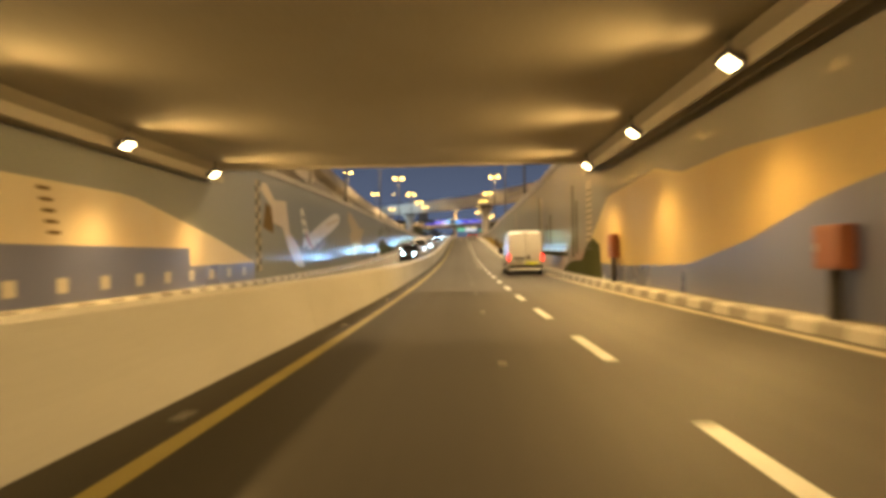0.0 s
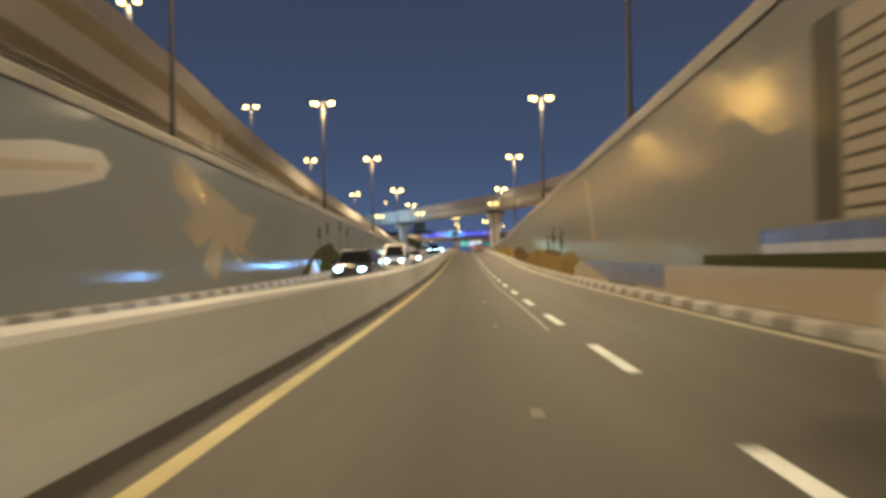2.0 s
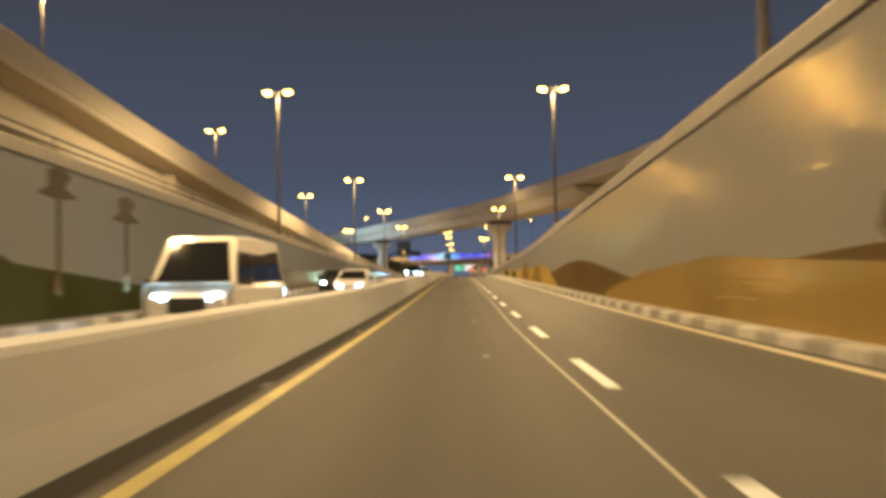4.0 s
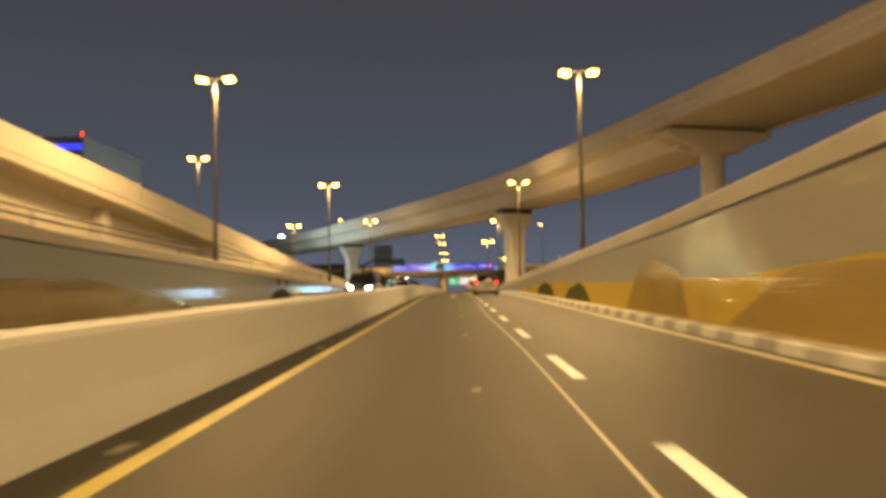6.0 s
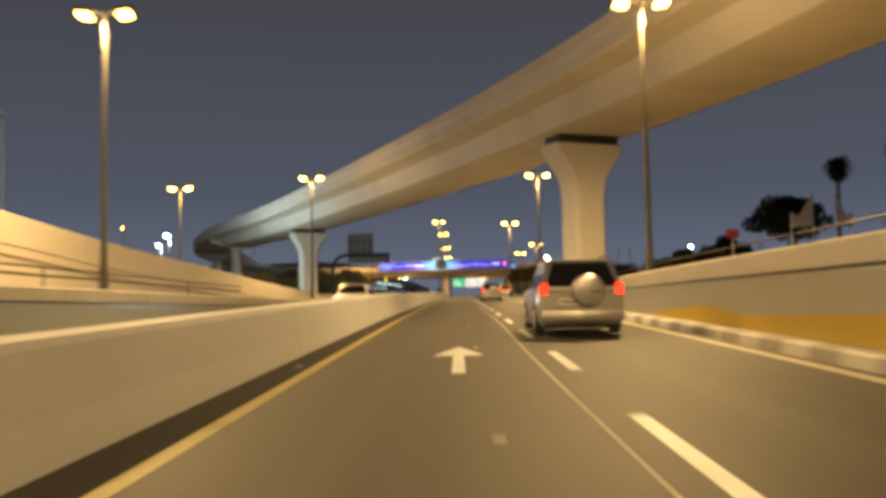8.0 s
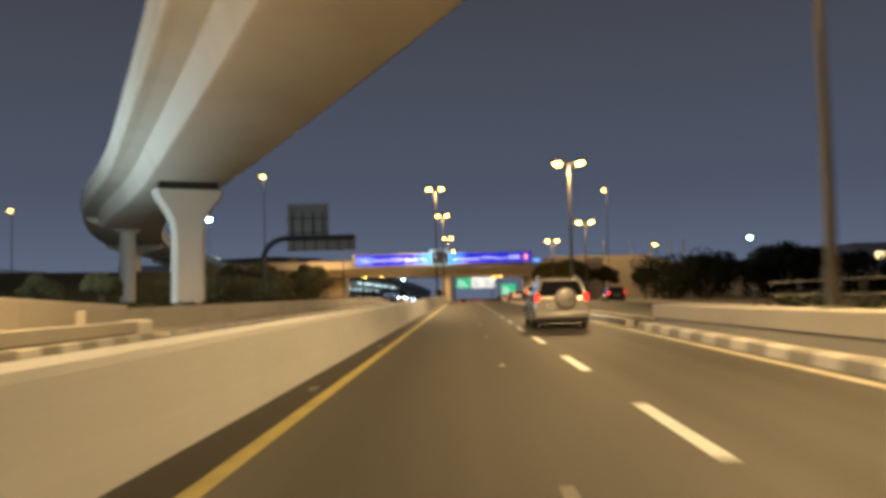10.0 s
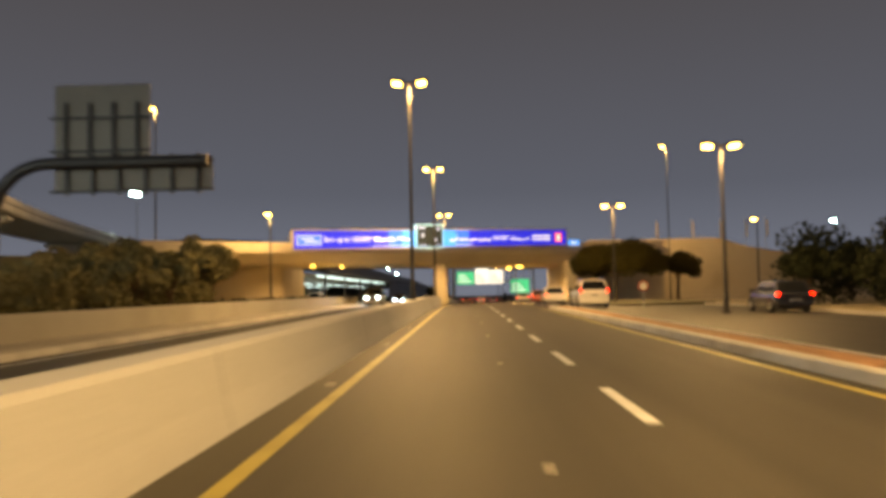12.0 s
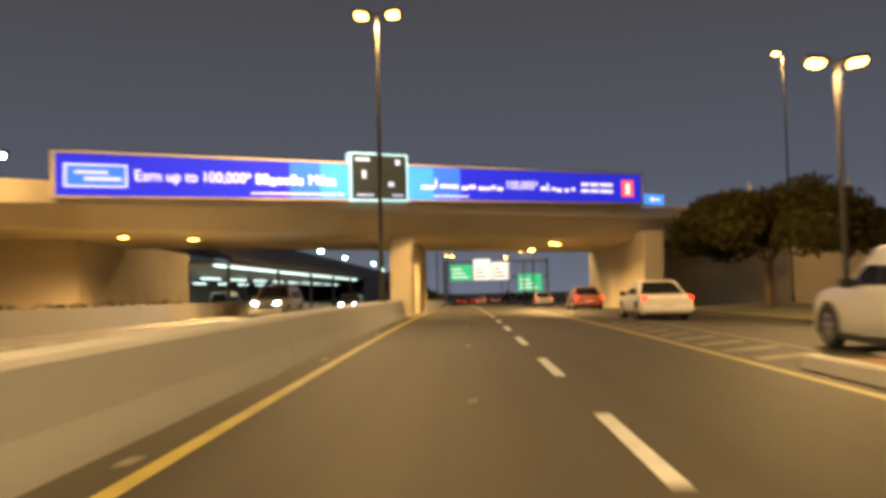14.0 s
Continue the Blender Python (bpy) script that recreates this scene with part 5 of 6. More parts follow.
        cube(b, -0.06, 0.06, -0.03, 0.03, -0.03, 0.02, pose(s * (hw - 0.01), cab[3] - 0.42, belt + 0.02))
        part("mirror", b, "black_plastic", e)
        for yy in (cab[0] + (cab[3] - cab[0]) * 0.36, cab[0] + (cab[3] - cab[0]) * 0.68):
            b = bmesh.new()
            soft_cube(b, -0.012, 0.012, -0.10, 0.10, -0.015, 0.015, 0.005, 1, pose(s * (hw + 0.004), yy, belt - 0.13))
            part("door_handle", b, paint, e)
        for yw in (ry, fy):
            # Flat black disc stands in for the shaded wheel well.
            b = bmesh.new()
            n = 20
            ring = [(s * (hw + 0.004), yw + (r + 0.07) * math.cos(math.pi * i / n), r + (r + 0.07) * math.sin(math.pi * i / n)) for i in range(n + 1)]
            b.faces.new([b.verts.new(p) for p in ring] + [b.verts.new((s * (hw + 0.004), yw - r - 0.07, clear + 0.02)), b.verts.new((s * (hw + 0.004), yw + r + 0.07, clear + 0.02))])
            part("wheel_well_disc", b, "black_plastic", e)
            wheel(e, s * (hw - 0.085), yw, r, 0.21, s)
        b = bmesh.new()
        soft_cube(b, -0.03, 0.03, ry + r + 0.12, fy - r - 0.12, clear - 0.02, clear + 0.10, 0.02, 1, pose(s * (hw - 0.01), 0, 0))
        part("sill", b, "black_plastic", e)
        if rails:
            b = bmesh.new()
            pipe(b, [(s * tw * 0.92, cab[1] + 0.15, H - 0.06), (s * tw * 0.92, cab[1] + 0.35, H + 0.05), (s * tw * 0.92, cab[2] - 0.5, H + 0.05), (s * tw * 0.92, cab[2] - 0.25, H - 0.05)], 0.028, 8)
            part("roof_rail", b, "chrome", e)
        # rear lamps
        b = bmesh.new()
        soft_cube(b, -0.08, 0.08, -0.05, 0.10, -0.17 if H > 1.6 else -0.09, 0.13 if H > 1.6 else 0.07, 0.03, 2, pose(s * (hw * 0.86), 0.055, tail_z))
        tall = H > 1.6 and brake
        tl = part("tail_lamp", b, "tail_lit" if brake and not tall else "tail_dim", e, "glowing red tail lamp" if brake else "")
        if tall:
            for k in range(3):
                b = bmesh.new()
                soft_cube(b, -0.06, 0.06, -0.062, -0.045, -0.11 + k * 0.075, -0.065 + k * 0.075, 0.008, 1, pose(s * (hw * 0.86), 0.055, tail_z))
                part("light_bar", b, "tail_lit", tl, "glowing red light bar")
        # Reflector emits faintly, in place of the light it would return.
        b = bmesh.new()
        soft_cube(b, -0.11, 0.11, -0.02, 0.02, -0.03, 0.03, 0.01, 1, pose(s * hw * 0.70, -0.035, clear + 0.22))
        part("reflector", b, "tail_dim", e)
        # headlamps
        b = bmesh.new()
        soft_cube(b, -0.15, 0.15, -0.06, 0.05, -0.075, 0.075, 0.045, 3, pose(s * hw * 0.60, L - 0.06, nose - 0.10, 0, 0, -s * 18))
        part("headlamp", b, "head_lit" if head else "alloy", e, "glowing white headlamp" if head else "clear headlamp lens")
    # rear window, windscreen
    for nm, ya, yb in (("rear_window", cab[0], cab[1]), ("windscreen", cab[3], cab[2])):
        d = -1 if nm == "rear_window" else 1
        b = bmesh.new()
        def pt(x, f):
            y = ya + (yb - ya) * f
            crown = 0.04 * math.sin(math.pi * (yb - cab[0]) / (cab[3] - cab[0]))
            z = belt - 0.03 + (H - 0.05 + crown - belt + 0.03) * f
            return (x, y + d * 0.014, z + 0.016)
        w0, w1 = hw * 0.84, tw * 0.80
        polys(b, [[pt(-w0, 0.08), pt(w0, 0.08), pt(w1, 0.88), pt(-w1, 0.88)]])
        part(nm, b, "glass", e)
    # bumpers, plate, exhaust shade
    b = bmesh.new()
    soft_cube(b, -hw * 0.95, hw * 0.95, -0.07, 0.16, clear + 0.10, clear + 0.32, 0.05, 2)
    part("rear_bumper", b, paint if H < 2 else "black_plastic", e, smooth=40)
    b = bmesh.new()
    soft_cube(b, -hw * 0.85, hw * 0.85, L - 0.14, L + 0.05, clear + 0.06, clear + 0.30, 0.05, 2)
    part("front_bumper", b, paint, e, smooth=40)
    b = bmesh.new()
    soft_cube(b, -hw * 0.42, hw * 0.42, L - 0.06, L + 0.015, clear + 0.34, nose - 0.10, 0.02, 1)
    part("grille", b, "black_plastic", e)
    b = bmesh.new()
    soft_cube(b, -0.26, 0.26, -0.012, 0.03, -0.07, 0.07, 0.008, 1, pose(-hw * 0.25 if spare else 0, -0.02, tail_z - 0.28))
    pl = part("number_plate", b, "plate", e)
    b = bmesh.new()
    for i in range(5):
        cube(b, -0.20 + i * 0.085, -0.145 + i * 0.085, -0.016, -0.013, -0.035, 0.035, pose(-hw * 0.25 if spare else 0, -0.02, tail_z - 0.28))
    part("plate_print", b, "black_plastic", pl)
    b = bmesh.new()
    cube(b, -hw * 0.85, hw * 0.85, 0.3, L - 0.3, clear - 0.06, clear + 0.05)
    part("underbody", b, "black_plastic", e)
    if spare:
        b = bmesh.new()
        n = 28
        prof = [(0.0, -0.215), (0.20, -0.21), (0.31, -0.195), (0.345, -0.15), (0.35, -0.03), (0.33, 0.02)]
        loft(b, [[(0.12 + rr * math.cos(2 * math.pi * i / n), o, 0.97 + rr * math.sin(2 * math.pi * i / n)) for i in range(n)] for rr, o in prof if rr > 0], caps=True)
        cv = part("spare_wheel_cover", b, paint, e, "round hard cover of the spare wheel", smooth=40)
        b = bmesh.new()
        cube(b, 0.14, 0.40, -0.222, -0.217, 0.93, 0.955)
        part("badge_bar", b, "black_plastic", cv)
    return e


def car_glow(m, L, z=0.66):
    """Dipped beams thrown ahead of an oncoming car."""
    a = m @ Vector((0, L + 0.15, z))
    t = m @ Vector((0, L + 14, 0.0))
    spot("car_beam", tuple(a), tuple(t), 420, LED_BLUE, 55, 0.9, 0.2)


def at(x, y, turn=0):
    return pose(x, y, zr(y + 2 if not turn else y - 2), math.degrees(math.atan(slope(y))) * (1 if not turn else -1), 0, turn)


vehicle("off_road_car", "champagne four-wheel-drive car with a covered spare wheel", at(3.26, 263.2), "silver_car", 4.40, 1.84, 1.64, 1.01, 1.0, 2.58, 0.35, (0.03, 0.36, 2.05, 2.90), spare=True, rails=True, tail_z=1.02, nose=0.86)
# Second copy of the same car, placed to fit the camera's earlier view.
vehicle("off_road_car", "copy of the champagne four-wheel-drive car with lit tail lamps", at(2.98, 207.4), "silver_car", 4.40, 1.84, 1.66, 1.02, 1.01, 2.58, 0.35, (0.03, 0.36, 2.05, 2.90), spare=True, rails=True, tail_z=1.02, nose=0.86)
vehicle("off_road_car", "large white four-wheel-drive car waiting on the side road", at(8.3, 333.1), "white_car", 5.15, 1.99, 1.84, 1.14, 1.12, 3.07, 0.40, (0.05, 0.45, 2.70, 3.60), rails=True, tail_z=1.12, nose=0.98)
vehicle("saloon_car", "white saloon car with its boot lit by headlights", at(7.85, 351.5), "white_car", 4.85, 1.84, 1.46, 0.92, 0.92, 2.80, 0.33, (0.85, 1.60, 2.60, 3.50), tail_z=0.80, nose=0.70)
vehicle("saloon_car", "maroon saloon car with lit tail lamps", at(8.45, 374.0), "red_car", 4.75, 1.82, 1.46, 0.92, 0.92, 2.75, 0.33, (0.82, 1.55, 2.50, 3.40), tail_z=0.80, nose=0.70)
vehicle("hatchback_car", "dark hatchback parked by the side road", at(15.1, 318.0), "dark_car", 4.2, 1.78, 1.50, 0.95, 0.92, 2.6, 0.32, (0.08, 0.5, 2.4, 3.3), tail_z=0.85, nose=0.72)
for x, y, p in ((8.9, 408, "white_car"), (3.6, 470, "white_car"), (0.1, 478, "red_car"), (3.5, 520, "dark_car"), (0.2, 532, "dark_car"), (7.4, 500, "white_car")):
    vehicle("saloon_car", {"white_car": "white saloon far ahead with lit tail lamps", "red_car": "maroon saloon far ahead with lit tail lamps", "dark_car": "dark saloon far ahead with lit tail lamps"}[p], at(x, y), p, 4.7, 1.82, 1.46, 0.92, 0.92, 2.75, 0.33, (0.82, 1.55, 2.50, 3.40), tail_z=0.80, nose=0.70)

# oncoming traffic
ONC = [(-5.3, 89.5, "dark_car", "suv"), (-5.4, 116.0, "white_car", "bus"), (-8.0, 124.0, "silver_car", "car"), (-5.4, 141.0, "white_car", "car"), (-8.0, 152.0, "dark_car", "car"),
       (-5.4, 198.0, "dark_car", "suv"), (-5.4, 238.0, "white_car", "car"), (-9.3, 368.0, "silver_car", "suv"), (-8.6, 392.0, "dark_car", "car"), (-5.6, 410.0, "white_car", "car"), (-5.6, 452.0, "white_car", "car"), (-8.6, 470.0, "dark_car", "car")]
COLOUR = {"white_car": "white", "dark_car": "dark", "silver_car": "champagne"}
for x, y, p, kind in ONC:
    m = at(x, y, 180)
    if kind == "bus":
        vehicle("minibus", "white minibus coming the other way with lit headlamps", m, p, 5.4, 1.95, 2.25, 1.15, 1.18, 3.1, 0.34, (0.02, 0.2, 4.2, 5.05), "minibus", head=True, tail_z=1.0, nose=1.0, brake=False)
        car_glow(m, 5.4)
    elif kind == "suv":
        vehicle("off_road_car", COLOUR[p] + " four-wheel-drive car coming the other way with lit headlamps", m, p, 4.9, 1.95, 1.80, 1.10, 1.08, 2.9, 0.38, (0.05, 0.45, 2.5, 3.38), head=True, tail_z=1.0, nose=0.92, brake=False)
        car_glow(m, 4.9)
    else:
        vehicle("saloon_car", COLOUR[p] + " saloon car coming the other way with lit headlamps", m, p, 4.7, 1.82, 1.46, 0.92, 0.92, 2.75, 0.33, (0.82, 1.55, 2.50, 3.40), head=True, tail_z=0.80, nose=0.70, brake=False)
        if y < 300:
            car_glow(m, 4.7)


def delivery_van(m):
    e = empty("delivery_van", m, "tall white panel van with lit red tail lamps", "van", "vehicles on the road")
    hw, L, H = 1.02, 5.9, 2.50
    b = bmesh.new()
    rings = []
    for y, k, zt, kt in ((0.0, 0.965, H - 0.10, 0.83), (0.05, 0.985, H - 0.04, 0.86), (0.5, 1.0, H, 0.88), (3.6, 1.0, H, 0.88), (4.15, 1.0, H - 0.16, 0.86), (4.75, 0.99, 1.62, 0.86), (5.0, 0.98, 1.32, 0.88), (5.6, 0.93, 1.10, 0.84), (5.85, 0.84, 0.80, 0.78), (5.9, 0.80, 0.62, 0.76)):
        w, wt = hw * k, hw * kt
        zm = min(1.30, zt - 0.1)
        rings.append([(-w * 0.93, y, 0.30), (w * 0.93, y, 0.30), (w, y, 0.45), (w, y, zm), (w * 0.35 + wt * 0.65, y, zt - 0.16), (wt, y, zt - 0.05), (wt * 0.85, y, zt), (-wt * 0.85, y, zt), (-wt, y, zt - 0.05), (-w * 0.35 - wt * 0.65, y, zt - 0.16), (-w, y, zm), (-w, y, 0.45)])
    loft(b, rings)
    part("body", b, "white_car", e, smooth=35)
    for s in (-1, 1):
        b = bmesh.new()
        soft_cube(b, s * 0.02 if s > 0 else -0.90, 0.90 if s > 0 else -0.02, -0.028, 0.05, 0.62, 2.28, 0.03, 2)
        d = part("rear_door", b, "white_car", e, smooth=40)
        b = bmesh.new()
        soft_cube(b, -0.07, 0.07, -0.02, 0.02, -0.10, 0.12, 0.03, 2, pose(s * 0.86, -0.03, 0.95) if s < 0 else pose(0.17, -0.035, 1.02))
        part("door_handle" if s > 0 else "hinge", b, "black_plastic" if s > 0 else "white_car", d)
        b = bmesh.new()
        soft_cube(b, -0.075, 0.075, -0.04, 0.12, 0.70, 1.28, 0.04, 2, pose(s * 0.945, -0.005, 0))
        part("tail_lamp", b, "tail_dim", e, "tall red tail lamp cluster")
        b = bmesh.new()
        soft_cube(b, -0.055, 0.055, -0.052, -0.02, 0.88, 1.16, 0.02, 2, pose(s * 0.945, -0.005, 0))
        part("brake_lamp", b, "tail_lit", e, "glowing red brake lamp")
        for yw in (1.05, 4.85):
            # Black disc again in place of the wheel well's shade.
            b = bmesh.new()
            n = 20
            r = 0.34
            ring = [(s * (hw + 0.004), yw + (r + 0.08) * math.cos(math.pi * i / n), r + (r + 0.08) * math.sin(math.pi * i / n)) for i in range(n + 1)]
            b.faces.new([b.verts.new(p) for p in ring] + [b.verts.new((s * (hw + 0.004), yw - r - 0.08, 0.32)), b.verts.new((s * (hw + 0.004), yw + r + 0.08, 0.32))])
            part("wheel_well_disc", b, "black_plastic", e)
            wheel(e, s * (hw - 0.09), yw, r, 0.22, s)
        b = bmesh.new()
        soft_cube(b, -0.02, 0.02, 1.6, 4.3, 0.48, 0.72, 0.01, 1, pose(s * (hw + 0.008), 0, 0))
        part("side_moulding", b, "black_plastic", e)
        b = bmesh.new()
        polys(b, [[(s * (hw + 0.006), 3.75, 1.36), (s * (hw + 0.006), 4.85, 1.36), (s * (hw * 0.955), 4.35, 2.02), (s * (hw * 0.955), 3.75, 2.06)]])
        part("side_window", b, "glass", e)
        b = bmesh.new()
        soft_cube(b, -0.13, 0.13, -0.06, 0.08, -0.20, 0.20, 0.05, 2, pose(s * (hw + 0.19), 4.55, 1.40))
        cube(b, -0.09, 0.09, -0.03, 0.03, -0.05, 0.0, pose(s * (hw + 0.03), 4.57, 1.30))
        part("mirror", b, "black_plastic", e)
        b = bmesh.new()
        soft_cube(b, -0.16, 0.16, -0.10, 0.06, -0.16, 0.16, 0.05, 2, pose(s * 0.74, 5.66, 0.92, 20, 0, -s * 25))
        part("headlamp", b, "alloy", e)
    b = bmesh.new()
    polys(b, [[(-0.86, 4.79, 1.62), (0.86, 4.79, 1.62), (0.80, 4.21, 2.30), (-0.80, 4.21, 2.30)]])
    part("windscreen", b, "glass", e)
    b = bmesh.new()
    soft_cube(b, -1.0, 1.0, -0.12, 0.14, 0.36, 0.60, 0.05, 2)
    part("rear_bumper", b, "black_plastic", e, smooth=40)
    b = bmesh.new()
    soft_cube(b, -0.85, 0.85, -0.16, -0.08, 0.30, 0.38, 0.03, 1)
    part("step", b, "galvanised", e)
    b = bmesh.new()
    soft_cube(b, -0.36, 0.36, -0.055, -0.02, 0.92, 1.02, 0.02, 1, pose(-0.36, 0, 0))
    part("plate_trim", b, "black_plastic", e)
    b = bmesh.new()
    soft_cube(b, -0.24, 0.24, -0.05, -0.03, 0.76, 0.88, 0.01, 1, pose(-0.36, 0, 0))
    pl = part("number_plate", b, "plate", e)
    b = bmesh.new()
    for i in range(5):
        cube(b, -0.18 + i * 0.08, -0.13 + i * 0.08, -0.055, -0.052, 0.79, 0.85, pose(-0.36, 0, 0))
    part("plate_print", b, "black_plastic", pl)
    b = bmesh.new()
    soft_cube(b, -0.14, 0.14, -0.04, 0.03, -0.03, 0.03, 0.02, 1, pose(0, 0.0, 2.38))
    part("top_brake_lamp", b, "black_plastic", e)
    y_strip = bmesh.new()
    cube(y_strip, -0.02, 0.72, -0.036, -0.031, 0.64, 0.75)
    st = part("warning_strip", y_strip, "plate_yellow", e, "yellow reflective strip with dark marks, glowing by itself")
    for i in range(6):
        b = bmesh.new()
        cube(b, 0.03 + i * 0.115, 0.08 + i * 0.115, -0.042, -0.038, 0.655, 0.735)
        part("strip_mark", b, "mural_brown", st)
    b = bmesh.new()
    cube(b, -0.9, 0.9, 0.3, 5.5, 0.22, 0.34)
    part("underbody", b, "black_plastic", e)


delivery_van(at(3.9, 45.4))


# ---- island and side road edge after the cutting ----
kerbs("island_kerb", 5.46, 1, 264, 334, "", 0.2, plain_from=0)
kerbs("side_road_kerb", 6.75, -1, 264, 334, "", 0.2, plain_from=0, w=0.2)
kerbs("far_kerb", -9.9, -1, 264, 400, "", 0.16, plain_from=0)
isl = empty("island_paving", pose(6.15, 0, 0), "orange brick paving on the narrow kerbed island", "paving")
tagged(isl, kind="structure")
bm = bmesh.new()
sweep(bm, [(-0.40, 0.0), (-0.40, 0.155), (0.38, 0.155), (0.38, 0.0)], steps(264, 334, 6))
part("bed", bm, "hedge_soil", isl)
pav = bmesh.new()
cube(pav, -0.125, 0.125, -0.24, 0.24, 0, 0.03)
pav_me = finish(pav)
for i in range(83):
    for j in range(3):
        y = 292 + i * 0.5
        o = part("paver", pav_me, "paver", isl)
        o.location = (-0.27 + j * 0.262, y, zr(y) + 0.154)
verge("verge_far", -11.9, -10.182, 264, 440, 0.19, "concrete", "narrow concrete strip behind the kerb")
bm = bmesh.new()
sweep(bm, [(-11.904, 0.0), (-11.93, 0.95), (-12.2, 0.95), (-12.25, 0.0)], steps(262, 372, 5))
structure(part("low_wall", bm, "concrete"), "low concrete wall along the planted slope", "wall")
bm = bmesh.new()
sweep(bm, [(16.6, 0.0), (16.6, 0.16), (16.9, 0.16), (16.9, 0.0)], steps(264, 384, 5))
structure(part("kerb_side_road", bm, "concrete"), "plain concrete kerb of the side road", "kerb")
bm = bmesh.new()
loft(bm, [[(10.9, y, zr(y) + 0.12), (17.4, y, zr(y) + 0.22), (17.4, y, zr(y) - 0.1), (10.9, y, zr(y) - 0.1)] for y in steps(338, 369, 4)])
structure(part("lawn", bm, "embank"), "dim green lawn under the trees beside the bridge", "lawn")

# rounded end of the retaining wall
bm = bmesh.new()
soft_cube(bm, -10.85, -10.2, 262.02, 263.3, zr(262) - 0.3, zr(262) + 0.62, 0.18, 3)
structure(part("wall_nose", bm, "viaduct"), "rounded pale concrete nose where the retaining wall ends", "wall")


# ---- planting ----
def leaf_cloud(rng, centres, n, size, mat, parent, name="crown"):
    v, f = [], []
    for _ in range(n):
        c, r = centres[rng.randrange(len(centres))]
        while True:
            p = Vector((rng.uniform(-1, 1), rng.uniform(-1, 1), rng.uniform(-1, 1)))
            if 0.15 < p.length < 1:
                break
        p = Vector(c) + Vector((p.x * r[0], p.y * r[1], p.z * r[2]))
        q = Euler((rng.uniform(0, 6.28), rng.uniform(0, 6.28), rng.uniform(0, 6.28))).to_matrix()
        s = size * rng.uniform(0.6, 1.4)
        k = len(v)
        for a, b2 in ((-0.5, 0), (0, -0.3), (0.5, 0), (0, 0.3)):
            v.append(tuple(p + q @ Vector((a * s, b2 * s, 0.06 * s * (1 if a else -1)))))
        f.append((k, k + 1, k + 2, k + 3))
    me = bpy.data.meshes.new(name)
    me.from_pydata(v, [], f)
    me.materials.append(M[mat])
    return part(name, me, mat, parent)


def tree(x, y, zb, h, spread, seed, label, mat="leaf", n=3500, trunk_h=None, flat=0.45, name="tree", size=0.28):
    rng = random.Random(seed)
    e = empty(name, pose(x, y, zb), label, "tree", "roadside trees")
    th = trunk_h or h * 0.4
    b = bmesh.new()
    tube(b, (0, 0, -0.3), (0.06, 0.03, th), 0.05 * h * 0.5 + 0.06, 0.04 * h * 0.5 + 0.03, 10)
    tips = []
    for i in range(7):
        a = i * 2.4 + rng.uniform(-0.3, 0.3)
        rr = spread * rng.uniform(0.35, 0.7)
        tip = (rr * math.cos(a), rr * math.sin(a), th + (h - th) * rng.uniform(0.3, 0.7))
        mid = (tip[0] * 0.45, tip[1] * 0.45, th + (tip[2] - th) * 0.6)
        tube(b, (0.05, 0.03, th - 0.15), mid, 0.07, 0.05, 6)
        tube(b, mid, tip, 0.05, 0.02, 6)
        tips.append(tip)
    part("trunk", b, "bark", e, smooth=50)
    cs = []
    for i in range(24 if n < 9000 else 46):
        a, rr = rng.uniform(0, 6.28), spread * math.sqrt(rng.uniform(0.01, 0.72))
        zz = th + (h - th) * (0.16 + 0.52 * (1 - (rr / spread) ** 2) + rng.uniform(-0.12, 0.10))
        k = spread * rng.uniform(0.24, 0.38)
        cs.append(((rr * math.cos(a), rr * math.sin(a), zz), (k, k, k * (flat + 0.25))))
    leaf_cloud(rng, cs, n, size, mat, e)
    return e


def palm(x, y, zb, h, seed, label):
    rng = random.Random(seed)
    e = empty("palm_tree", pose(x, y, zb), label, "palm tree", "roadside trees")
    b = bmesh.new()
    for i in range(8):
        tube(b, (0.02 * i, 0, h * i / 8 - 0.2), (0.02 * (i + 1), 0, h * (i + 1) / 8), 0.21 - 0.008 * i, 0.17 - 0.008 * i, 10)
    part("trunk", b, "bark", e)
    for i in range(64):
        b = bmesh.new()
        a, lift = i * 2.4, 1.35 - 2.5 * (i + rng.random()) / 64
        reach = 1.25 * rng.uniform(0.85, 1.1)
        pts = []
        for k in range(7):
            t = k / 6
            bend = lift - 0.9 * t * t
            pts.append((pts[-1] + Vector((math.cos(a) * math.cos(bend), math.sin(a) * math.cos(bend), math.sin(bend))) * reach / 6) if pts else Vector((0.16, 0, h)))
        side = Vector((-math.sin(a), math.cos(a), 0))
        for k in range(1, 7):
            w = 0.24 * math.sin(math.pi * (k / 6.6)) + 0.04
            for s in (-1, 1):
                p, q = pts[k - 1], pts[k]
                b.faces.new([b.verts.new(v) for v in (p, q, q + side * s * w + Vector((0, 0, -0.10)), p + side * s * w * 0.8 + Vector((0, 0, -0.08)))])
        part("frond", b, "leaf_dark", e)
    return e


tree(14.5, 360.0, zr(360), 6.4, 4.3, 3, "broad umbrella-shaped tree on the lawn by the bridge", n=30000, trunk_h=2.3, size=0.26)
tree(21.7, 365.0, zr(365), 5.4, 2.4, 5, "low round tree beside the bridge wing wall", n=12000, trunk_h=2.2, size=0.26)
